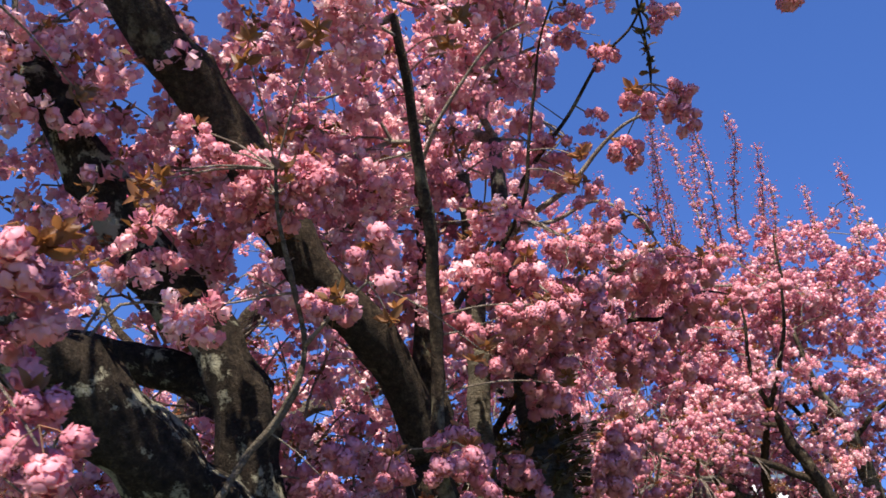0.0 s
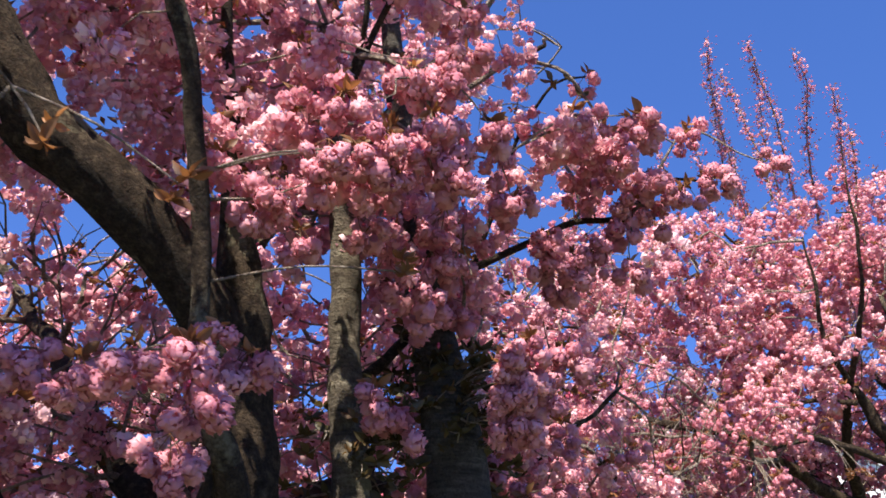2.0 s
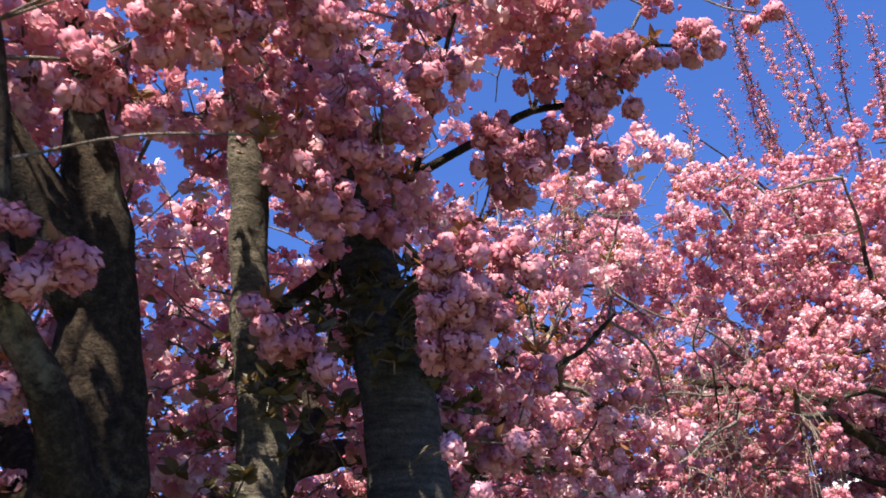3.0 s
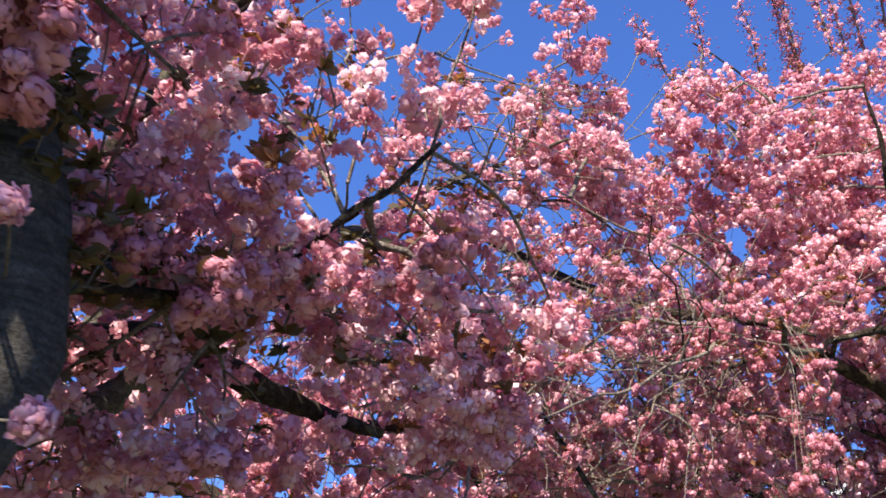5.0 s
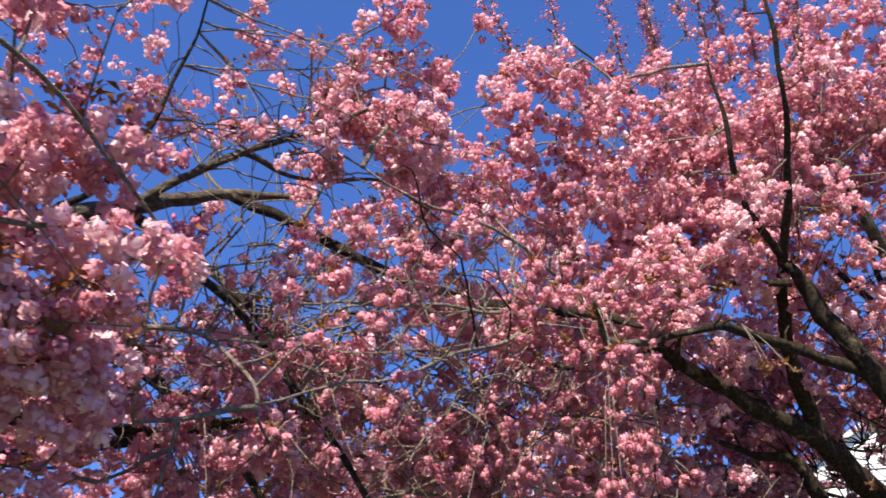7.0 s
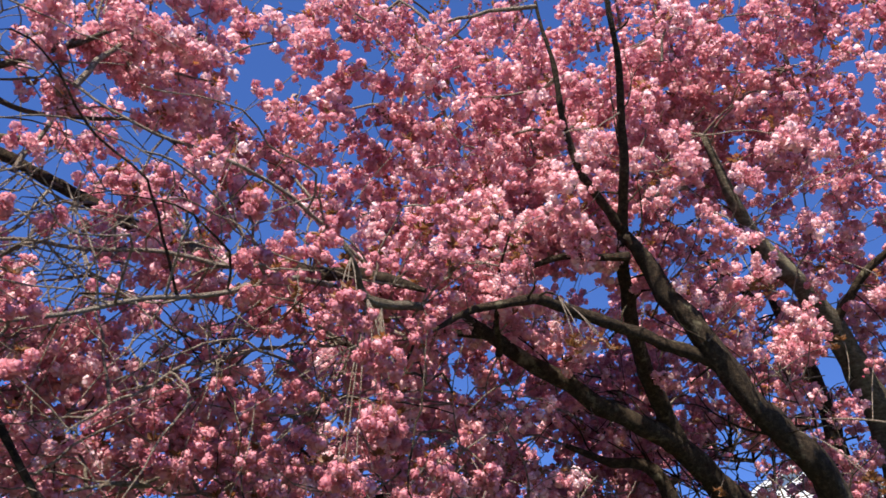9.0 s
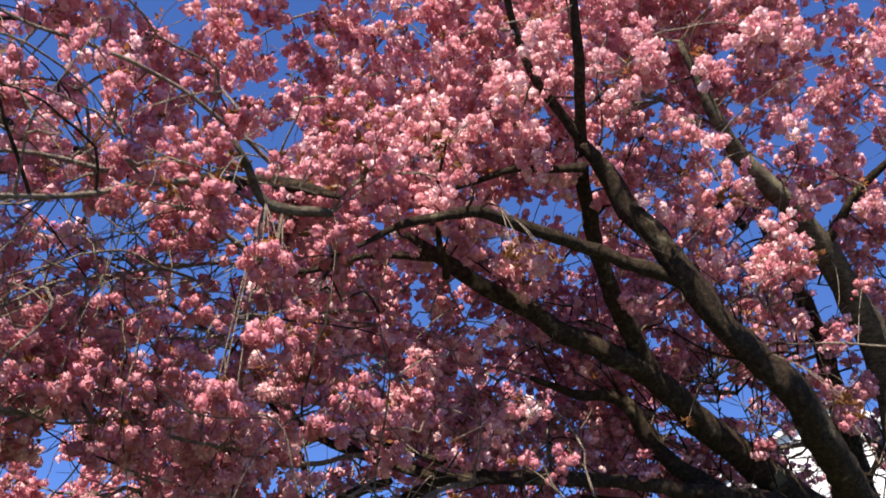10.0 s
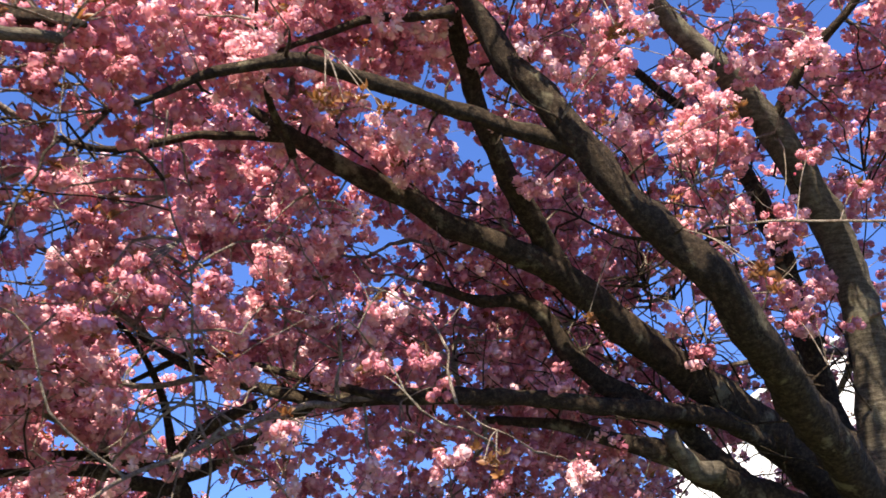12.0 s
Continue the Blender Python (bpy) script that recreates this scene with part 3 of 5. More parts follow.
def house():
    """A white gabled house far behind the trees, its gable end towards the path."""
    root = tagged(new("house"), "white plastered house with a gable end, behind the trees", "house")
    root.matrix_world = pose(14.0, 41.0, 0, 0, 0, -14.5)
    half, eaves, ridge, deep = 6.6, 7.8, 11.6, 11.0
    cols, rows = [-4.6, -1.7, 1.2, 3.8], [1.0, 3.9]
    strips = [((-half, 0, 0), (half, 0.35, rows[0]))]
    for k, z in enumerate(rows):
        strips.append(((-half, 0, z + 1.4), (half, 0.35, rows[1] if k == 0 else eaves)))
        edges = [-half] + [e for c in cols for e in (c, c + 1.1)] + [half]
        strips += [((a, 0, z), (b, 0.35, z + 1.4)) for a, b in zip(edges[::2], edges[1::2])]
    strips += [((-half, 0.35, 0), (-half + 0.35, deep, eaves)), ((half - 0.35, 0.35, 0), (half, deep, eaves)), ((-half + 0.35, deep - 0.35, 0), (half - 0.35, deep, eaves))]
    made("wall", root, PLASTER, *strips)
    for y in (0.0, deep - 0.35):
        bm = bmesh.new()
        ring = [[bm.verts.new(v) for v in ((-half, yy, eaves), (half, yy, eaves), (0, yy, ridge))] for yy in (y, y + 0.35)]
        bm.faces.new(ring[0])
        bm.faces.new(ring[1][::-1])
        for k in range(3):
            bm.faces.new((ring[0][k], ring[1][k], ring[1][(k + 1) % 3], ring[0][(k + 1) % 3]))
        bmesh.ops.recalc_face_normals(bm, faces=bm.faces)
        me = bpy.data.meshes.new("gable")
        bm.to_mesh(me)
        me.materials.append(PLASTER)
        part("gable", me, root)
    slope = math.atan2(ridge - eaves, half)
    length = math.hypot(ridge - eaves, half) + 0.35
    for side in (-1, 1):
        ob = made("roof", root, SLATE, ((-0.02, -0.3, 0.004), (length, deep + 0.3, 0.2)), label="pale grey pitched roof")
        ob.matrix_local = Matrix.Translation((0, 0, ridge + 0.01)) @ Matrix.Rotation(math.pi if side < 0 else 0, 4, "Z") @ Matrix.Translation((0, -deep if side < 0 else 0, 0)) @ Matrix.Rotation(slope, 4, "Y")
    for z in rows:
        for c in cols:
            w = made("window", root, PANE, ((c + 0.06, 0.2, z + 0.06), (c + 1.04, 0.22, z + 1.34)))
            made("frame", w, PLASTER, ((c, 0.16, z), (c + 0.06, 0.26, z + 1.4)), ((c + 1.04, 0.16, z), (c + 1.1, 0.26, z + 1.4)), ((c + 0.06, 0.16, z), (c + 1.04, 0.26, z + 0.06)), ((c + 0.06, 0.16, z + 1.34), (c + 1.04, 0.26, z + 1.4)))
            made("sill", w, SLATE, ((c - 0.06, -0.1, z - 0.06), (c + 1.16, 0.2, z - 0.003)))


ground_sheet()
house()

# ---- the tree that the camera passes ----
near_tree = Crown("old pink cherry in full bloom with several dark leaders", (-0.12, 3.2, 0), 3)
near_tree.wood("trunk", [(-0.12, 3.2, -0.1, 0.36), (-0.12, 3.2, 0.15, 0.3), (-0.1, 3.2, 0.7, 0.27), (-0.1, 3.22, 1.3, 0.29), (-0.1, 3.22, 1.6, 0.2)], sides=20, label="dark ridged cherry trunk")
near_tree.wood("limb", [(-0.1, 3.15, 1.25, 0.16), (-0.08, 3.18, 1.7, 0.13), (-0.04, 3.16, 2.1, 0.105), (-0.04, 3.1, 2.4, 0.085), (-0.05, 3.04, 2.62, 0.066), (-0.07, 2.96, 2.85, 0.04), (-0.08, 2.86, 3.1, 0.02), (-0.1, 2.7, 3.5, 0.014)])
near_tree.wood("limb", [(-0.04, 3.1, 2.42, 0.085), (-0.14, 2.92, 2.6, 0.078), (-0.25, 2.75, 2.74, 0.076), (-0.42, 2.6, 2.88, 0.08), (-0.62, 2.36, 3.16, 0.082), (-0.82, 2.14, 3.4, 0.082), (-1.0, 1.98, 3.58, 0.078), (-1.25, 1.8, 3.9, 0.06)])
near_tree.wood("branch", [(0.02, 3.1, 1.95, 0.05), (0.02, 2.9, 2.12, 0.04), (-0.02, 2.8, 2.25, 0.032), (-0.04, 2.73, 2.4, 0.026), (-0.03, 2.64, 2.65, 0.023), (-0.05, 2.5, 2.95, 0.021), (-0.08, 2.36, 3.15, 0.02), (-0.13, 2.22, 3.38, 0.018), (-0.17, 2.1, 3.6, 0.013)], sides=9)
near_tree.wood("limb", [(-0.05, 3.25, 1.3, 0.1), (0.1, 3.42, 1.75, 0.075), (0.18, 3.52, 2.12, 0.06), (0.17, 3.47, 2.4, 0.052), (0.15, 3.42, 2.65, 0.05), (0.15, 3.36, 2.92, 0.046), (0.13, 3.25, 3.25, 0.036), (0.1, 3.1, 3.6, 0.024)], BARK_GREY_LIT, label="grey limb, its pale bark coloured as sunlit")
near_tree.wood("limb", [(0.0, 3.28, 1.25, 0.17), (0.32, 3.53, 1.6, 0.135), (0.485, 3.73, 2.0, 0.115), (0.485, 3.73, 2.25, 0.104), (0.45, 3.685, 2.5, 0.091), (0.405, 3.625, 2.75, 0.075), (0.36, 3.56, 3.0, 0.062), (0.3, 3.45, 3.4, 0.045), (0.25, 3.3, 3.9, 0.03)], mat=BARK_RINGED, rough=0.12, label="stout grey limb with olive leaves on it")
near_tree.wood("branch", [(0.15, 3.5, 2.5, 0.022), (0.22, 3.6, 2.62, 0.02), (0.32, 3.72, 2.78, 0.016), (0.42, 3.85, 2.95, 0.012)], sides=8)
near_tree.wood("limb", [(-0.05, 3.35, 1.3, 0.09), (-0.12, 3.9, 1.75, 0.07), (-0.1, 4.4, 2.05, 0.058), (0.01, 4.87, 2.31, 0.05), (0.06, 4.92, 2.4, 0.048), (0.14, 5.02, 2.52, 0.045), (0.26, 5.12, 2.63, 0.035), (0.42, 5.2, 2.8, 0.02)], BARK_GREY_LIT, label="limb with bark coloured pale as if sunlit")
near_tree.wood("limb", [(-0.12, 3.3, 1.35, 0.1), (-0.3, 3.9, 1.95, 0.08), (-0.28, 4.5, 2.32, 0.068), (-0.09, 4.98, 2.54, 0.06), (0.05, 5.18, 2.56, 0.056), (0.16, 5.36, 2.53, 0.05), (0.29, 5.66, 2.48, 0.04), (0.5, 6.0, 2.45, 0.02)])
near_tree.wood("branch", [(0.44, 3.72, 2.2, 0.018), (0.52, 4.1, 2.32, 0.013), (0.62, 4.33, 2.42, 0.0115), (0.75, 4.4, 2.53, 0.01), (0.87, 4.42, 2.65, 0.009), (0.97, 4.42, 2.7, 0.009), (1.09, 4.42, 2.82, 0.006)], sides=8)
near_tree.wood("limb", [(-0.15, 3.15, 1.25, 0.15), (-0.42, 2.95, 1.7, 0.12), (-0.6, 2.72, 2.16, 0.102), (-0.65, 2.61, 2.5, 0.093), (-0.74, 2.54, 2.64, 0.088), (-0.89, 2.49, 2.8, 0.085), (-1.04, 2.41, 3.0, 0.082), (-1.21, 2.31, 3.26, 0.075), (-1.45, 2.2, 3.6, 0.06)], BARK_LICHEN, 22, 0.42)
near_tree.wood("limb", [(-0.2, 3.1, 1.2, 0.17), (-0.45, 2.8, 1.7, 0.14), (-0.66, 2.6, 2.05, 0.13), (-0.84, 2.47, 2.23, 0.122), (-0.97, 2.35, 2.35, 0.112), (-1.07, 2.23, 2.45, 0.1), (-1.25, 2.05, 2.55, 0.08), (-1.6, 1.8, 2.8, 0.05)], BARK_LICHEN, 22, 0.42, "thick dark limb with grey lichen")
near_tree.wood("limb", [(-0.65, 2.65, 2.48, 0.07), (-0.81, 2.66, 2.57, 0.064), (-1.11, 2.65, 2.64, 0.057), (-1.5, 2.65, 2.75, 0.045)], BARK_LICHEN, 22, 0.42)
near_tree.wood("branch", [(-0.8, 2.45, 1.9, 0.026), (-0.64, 2.29, 2.09, 0.013), (-0.56, 2.3, 2.24, 0.0105), (-0.51, 2.31, 2.3, 0.012), (-0.45, 2.29, 2.4, 0.01), (-0.42, 2.25, 2.53, 0.008), (-0.45, 2.14, 2.68, 0.008), (-0.48, 2.02, 2.81, 0.006), (-0.48, 1.91, 2.91, 0.005)], BARK_GREY_LIT, 9, 0.35, "pale greenish crooked shoot", 0.006)
near_tree.wood("branch", [(-0.42, 2.25, 2.53, 0.008), (-0.34, 2.19, 2.6, 0.006), (-0.24, 2.16, 2.69, 0.004)], TWIG, 7, 0.1, wobble=0.004)
near_tree.wood("branch", [(0.6, 2.06, 3.93, 0.005), (0.72, 1.7, 3.6, 0.004), (0.72, 1.30, 3.06, 0.003)], BARK, 6, 0.06, wobble=0.004)
near_tree.wood("branch", [(-1.2, 1.65, 4.2, 0.012), (-1.12, 1.3, 3.3, 0.008), (-0.9, 1.12, 2.6, 0.006), (-0.82, 1.1, 2.15, 0.004)], BARK, 6, 0.06, wobble=0.01)
near_tree.wood("branch", [(0.36, 2.3, 4.05, 0.008), (0.6, 2.06, 3.93, 0.006), (0.65, 2.2, 3.76, 0.005), (0.68, 2.26, 3.67, 0.004), (0.7, 2.32, 3.59, 0.004), (0.71, 2.36, 3.53, 0.003)], BARK, 6, 0.06, wobble=0.004)
# added branch above the path; carries the unseen clumps that cast shade
near_tree.wood("branch", [(-1.1, 1.9, 3.7, 0.05), (-1.2, 1.65, 4.2, 0.04), (-1.0, 1.4, 4.6, 0.03), (-0.5, 1.3, 4.9, 0.02), (0.1, 1.4, 5.1, 0.012)], sides=8)
for line in (
    [(-0.2, 3.3, 1.6, 0.07), (-0.5, 3.6, 2.2, 0.055), (-1.0, 4.0, 2.75, 0.042), (-1.6, 4.5, 3.3, 0.025), (-2.1, 4.8, 3.9, 0.012)],
    [(-0.15, 3.4, 1.5, 0.06), (-0.4, 4.0, 2.1, 0.045), (-0.75, 4.7, 2.6, 0.035), (-1.2, 5.3, 3.1, 0.018)],
    [(0.0, 3.4, 1.7, 0.055), (0.1, 4.0, 2.3, 0.042), (0.0, 4.7, 2.9, 0.03), (-0.2, 5.3, 3.6, 0.014)],
):
    near_tree.wood("branch", line, sides=9, wobble=0.03)
# slender flowering sprays on the open side of the crown
near_tree.wood("branch", [(0.05, 3.4, 3.1, 0.018), (0.17, 3.32, 3.26, 0.016), (0.38, 3.2, 3.45, 0.014), (0.55, 3.12, 3.56, 0.012), (0.68, 3.01, 3.69, 0.009), (0.79, 2.93, 3.77, 0.007), (0.97, 2.83, 3.83, 0.004)], TWIG, 7, 0.06)
near_tree.wood("branch", [(0.17, 3.05, 3.2, 0.012), (0.3, 2.89, 3.42, 0.01), (0.47, 2.73, 3.63, 0.008), (0.59, 2.58, 3.79, 0.006), (0.71, 2.48, 3.88, 0.005), (0.76, 2.38, 3.98, 0.004)], BARK, 7, 0.06)
near_tree.wood("branch", [(0.2, 2.9, 3.1, 0.01), (0.3, 2.71, 3.32, 0.008), (0.32, 2.54, 3.58, 0.006), (0.33, 2.44, 3.71, 0.005), (0.38, 2.31, 3.86, 0.004)], BARK, 7, 0.06)
near_tree.wood("branch", [(0.71, 2.48, 3.88, 0.004), (0.74, 2.49, 3.86, 0.004), (0.78, 2.55, 3.77, 0.004), (0.78, 2.6, 3.66, 0.003)], BARK, 7, 0.06)
near_tree.wood("branch", [(-0.1, 2.75, 3.4, 0.009), (-0.01, 2.59, 3.56, 0.008), (0.09, 2.49, 3.69, 0.006), (0.17, 2.43, 3.76, 0.005), (0.29, 2.37, 3.81, 0.003)], TWIG, 7, 0.06)
near_tree.wood("branch", [(0.3, 3.6, 2.95, 0.018), (0.53, 3.7, 3.02, 0.015), (0.84, 3.65, 3.15, 0.012), (1.01, 3.64, 3.16, 0.01), (1.1, 3.59, 3.21, 0.008), (1.18, 3.55, 3.26, 0.006), (1.32, 3.54, 3.24, 0.004)], BARK, 7, 0.06)
near_tree.wood("branch", [(0.53, 3.7, 3.02, 0.01), (0.6, 3.62, 3.18, 0.009), (0.67, 3.51, 3.35, 0.007), (0.73, 3.44, 3.45, 0.006), (0.83, 3.37, 3.54, 0.005), (0.93, 3.35, 3.55, 0.003)], BARK, 7, 0.06)
near_tree.wood("branch", [(0.3, 3.2, 3.4, 0.012), (0.51, 3.36, 3.52, 0.01), (0.68, 3.31, 3.59, 0.008), (0.83, 3.18, 3.45, 0.006), (0.9, 3.23, 3.39, 0.005), (0.96, 3.29, 3.31, 0.003)], TWIG, 7, 0.06)
near_tree.wood("branch", [(1.1, 3.59, 3.21, 0.006), (1.2, 3.55, 3.35, 0.005), (1.28, 3.5, 3.42, 0.004), (1.42, 3.48, 3.32, 0.003), (1.5, 3.47, 3.28, 0.003)], TWIG, 7, 0.06)
SPRAYS = [(0.46, 2.54, 3.89), (0.23, 2.53, 3.94), (0.17, 2.58, 3.89), (0.46, 2.48, 3.96), (0.5, 2.79, 3.52), (0.69, 2.75, 3.52), (0.74, 2.63, 3.68), (0.87, 2.61, 3.64), (0.79, 2.43, 3.91), (0.61, 2.56, 3.82), (0.58, 2.71, 3.62), (0.34, 2.63, 3.8), (0.32, 2.73, 3.66), (0.56, 2.85, 3.4), (0.39, 2.8, 3.55)]
SPRAYS += [(0.87, 3.58, 3.26), (0.93, 3.55, 3.3), (1.13, 3.56, 3.27), (1.35, 3.53, 3.25), (1.26, 3.46, 3.37), (1.5, 3.47, 3.28), (0.93, 3.36, 3.55), (0.75, 3.44, 3.45), (1.07, 3.45, 3.42), (1.02, 3.53, 3.32), (0.81, 3.5, 3.37), (0.67, 3.47, 3.41), (0.91, 3.6, 3.22)]
SPRAYS += [(0.8, 2.36, 3.49), (0.8, 2.39, 3.45), (0.68, 2.39, 3.51), (0.72, 1.30, 3.03)]
SPRIG = np.array([(0.62, 2.12, 3.87), (0.64, 2.17, 3.8), (0.66, 2.22, 3.73), (0.68, 2.26, 3.67), (0.69, 2.29, 3.63), (0.7, 2.32, 3.59), (0.7, 2.34, 3.56), (0.81, 3.3, 3.5), (0.9, 3.24, 3.4), (0.86, 3.2, 3.43), (0.95, 3.28, 3.33)])
BUNCH = [(0.68, 3.31, 2.56), (0.7, 3.35, 2.52), (0.66, 3.34, 2.5), (0.7, 3.39, 2.47), (0.64, 3.36, 2.46), (0.66, 3.4, 2.41), (0.75, 3.4, 2.49), (0.81, 3.38, 2.56), (0.64, 3.31, 2.52), (0.63, 3.4, 2.39), (0.71, 3.3, 2.59), (0.83, 3.37, 2.58)]
r = near_tree.r
HEROES = BUNCH + [(0.32, 2.6, 2.8), (0.27, 2.55, 2.78), (1.32, 3.48, 3.2), (1.03, 3.6, 3.18), (1.28, 3.56, 3.46), (0.08, 2.74, 2.37), (0.78, 3.47, 2.99), (-0.66, 1.95, 3.0), (-0.46, 2.11, 2.92), (-0.56, 2.0, 3.02), (-0.6, 2.08, 2.93), (-0.5, 2.02, 2.97), (-0.72, 1.98, 3.08), (-0.4, 2.08, 3.0), (-0.21, 1.8, 2.6), (-0.31, 2.03, 2.56), (1.21, 5.02, 2.44), (-0.08, 2.76, 2.16), (0.09, 2.73, 2.35), (-0.72, 1.06, 2.27), (-0.69, 1.1, 2.2), (-0.74, 1.16, 2.15), (-0.7, 1.16, 2.04), (-0.66, 1.14, 1.97)]
spots = []
spots.append(mass(r, (0.68, 3.35, 2.95), (0.55, 0.6, 0.42), 170, 0.02, 5.0))
spots.append(mass(r, (0.12, 2.95, 3.3), (0.62, 0.65, 0.55), 170, -0.03))
spots.append(mass(r, (-0.7, 2.4, 3.3), (0.75, 0.8, 0.6), 170, -0.05))
# next four: high, mostly unseen clumps, added to shade the tree below
spots.append(mass(r, (0.2, 4.2, 5.1), (0.6, 0.6, 0.3), 130, -0.1))
spots.append(mass(r, (0.3, 3.0, 4.75), (0.8, 0.7, 0.35), 110, -0.1))
spots.append(mass(r, (-1.2, 2.3, 4.6), (1.0, 0.9, 0.4), 200, -0.05))
spots.append(mass(r, (-2.0, 0.9, 4.7), (1.0, 1.3, 0.5), 280, -0.1))
spots.append(mass(r, (0.62, 4.15, 2.42), (0.3, 0.35, 0.22), 40, -0.2, 2.6, 1.15))
spots.append(mass(r, (0.55, 4.15, 2.4), (0.5, 0.6, 0.45), 110, -0.05))
spots.append(mass(r, (0.72, 4.8, 2.6), (0.5, 0.6, 0.5), 110, -0.03))
spots.append(mass(r, (0.5, 5.2, 2.5), (0.9, 0.7, 0.5), 120, 0.0))
spots.append(mass(r, (-0.9, 4.0, 3.3), (1.2, 1.2, 1.1), 230, 0.02))
spots.append(mass(r, (-0.3, 3.2, 4.1), (0.9, 0.9, 0.6), 150, 0.02))
spots.append(mass(r, (0.95, 4.6, 3.5), (0.5, 0.7, 0.5), 30, 0.02))
spots.append(mass(r, (-0.2, 3.4, 2.3), (0.8, 0.5, 0.4), 70, 0.0))
spots.append(mass(r, (-0.5, 4.7, 2.2), (1.2, 0.9, 0.7), 260, -0.05))
spots.append(mass(r, (-1.7, 3.2, 2.8), (0.9, 1.0, 1.0), 170, -0.05))
spots.append(mass(r, (-1.2, 2.4, 3.6), (0.8, 0.8, 0.6), 120, -0.05))
spots.append(mass(r, (0.2, 4.5, 3.4), (0.8, 0.7, 0.6), 120, -0.02))
# these two: unseen clumps over the path, added to shade the near limbs
spots.append(mass(r, (-0.6, 1.2, 4.6), (1.6, 1.3, 0.55), 380, 0.1, 1.8))
spots.append(mass(r, (0.4, 2.1, 4.7), (0.8, 0.7, 0.45), 50, -0.2))
spots.append(mass(r, (-0.4, 4.6, 2.7), (0.7, 0.7, 0.7), 160, -0.05))
spots.append(mass(r, (-1.5, 4.4, 2.6), (1.0, 0.8, 0.8), 250, -0.05))
spots.append(mass(r, (-1.3, 3.6, 2.1), (0.8, 0.7, 0.5), 150, -0.05))
spots = np.concatenate(spots)
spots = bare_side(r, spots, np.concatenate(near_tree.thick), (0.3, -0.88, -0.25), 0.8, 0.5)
for line in ([(-0.05, 4.8, 2.25), (0.06, 4.92, 2.4), (0.14, 5.02, 2.52), (0.26, 5.12, 2.63)], [(-0.09, 4.98, 2.54), (0.05, 5.18, 2.56), (0.16, 5.36, 2.53), (0.29, 5.66, 2.48)]):
    spots = open_before(spots, line, (1.55, -2.2, -0.8), 0.11, 2.4)
for line, way in (([(-0.48, 2.53, 2.97), (-0.62, 2.36, 3.16), (-0.82, 2.14, 3.4), (-1.0, 1.98, 3.58)], (0.62, -2.45, -1.65)), ([(-0.14, 2.92, 2.6), (-0.25, 2.75, 2.74), (-0.36, 2.66, 2.82)], (0.2, -2.9, -1.1))):
    spots = open_before(spots, line, way, 0.1, 1.4)
spots = open_before(spots, [(0.5, 3.68, 2.38), (0.48, 3.65, 2.55), (0.45, 3.62, 2.68)], (0.96, -1.25, -0.85), 0.13, 1.1)
# gaps through which the sun falls on the bark
for line, width in (([(0.17, 3.47, 2.35), (0.15, 3.42, 2.7)], 0.13), ([(-0.9, 2.42, 2.3), (-1.02, 2.3, 2.41)], 0.12), ([(-0.62, 2.66, 2.3), (-0.66, 2.6, 2.45)], 0.1), ([(-0.3, 2.68, 2.78), (-0.38, 2.62, 2.85)], 0.1)):
    spots = open_before(spots, line, SUN_FROM, width, 4.0)
for line, width in (([(-0.72, 1.98, 3.08), (-0.5, 2.02, 2.97), (-0.4, 2.08, 3.0)], 0.2), ([(-0.7, 1.1, 2.2), (-0.72, 1.06, 2.3)], 0.15), ([(0.0, 2.7, 2.85), (0.3, 2.6, 2.85), (0.45, 2.75, 2.9)], 0.2), ([(0.64, 3.36, 2.44), (0.68, 3.33, 2.55), (0.8, 3.38, 2.56)], 0.16), ([(-0.5, 2.3, 2.3), (-0.42, 2.25, 2.5)], 0.12)):
    spots = open_before(spots, line, SUN_FROM, width, 4.0)
spots = np.concatenate([spots, mass(r, (-0.75, 2.3, 2.75), (0.5, 0.25, 0.45), 34, 0.0, 5.0, 1.45), mass(r, (-0.3, 2.6, 2.2), (0.5, 0.3, 0.3), 16, 0.0, 5.0, 1.3), mass(r, (0.2, 2.75, 2.95), (0.5, 0.25, 0.3), 52, -0.1, 5.0, 1.45)])
HEROES += mass(r, (-0.53, 2.03, 2.97), (0.18, 0.09, 0.09), 9, -9.0, clear=1.0).tolist()
spots = np.concatenate([spots, mass(r, (0.94, 5.25, 2.98), (0.2, 0.2, 0.16), 24, -0.5, 5.0, 1.3), mass(r, (1.11, 5.12, 2.35), (0.14, 0.14, 0.18), 14, -0.5, 5.0, 1.2), mass(r, (0.39, 4.38, 2.29), (0.3, 0.3, 0.25), 26, -0.3, 5.0, 1.3)])
sprigs = np.concatenate([mass(r, (0.43, 4.16, 2.30), (0.3, 0.25, 0.22), 26, -0.5), mass(r, (0.5, 3.68, 2.6), (0.26, 0.24, 0.4), 75, -0.3), mass(r, (0.25, 3.45, 2.15), (0.26, 0.2, 0.4), 70, -0.3), mass(r, (0.62, 3.75, 2.25), (0.12, 0.15, 0.2), 16, -0.9), mass(r, (0.53, 3.62, 2.54), (0.17, 0.13, 0.18), 60, -0.9, clear=1.2), mass(r, (0.7, 4.4, 2.5), (0.5, 0.7, 0.45), 45, -0.2)])
tangle = mass(r, (-1.0, 4.2, 2.7), (1.1, 1.0, 0.9), 420, -0.3)
ends = near_tree.grow(thinned(spots, 0.1), bare=0.12, empty=np.concatenate([sprigs, tangle]))
near_tree.whips(tangle[:50], (0.4, 1.0), (-0.4, 0.1, 0.4))
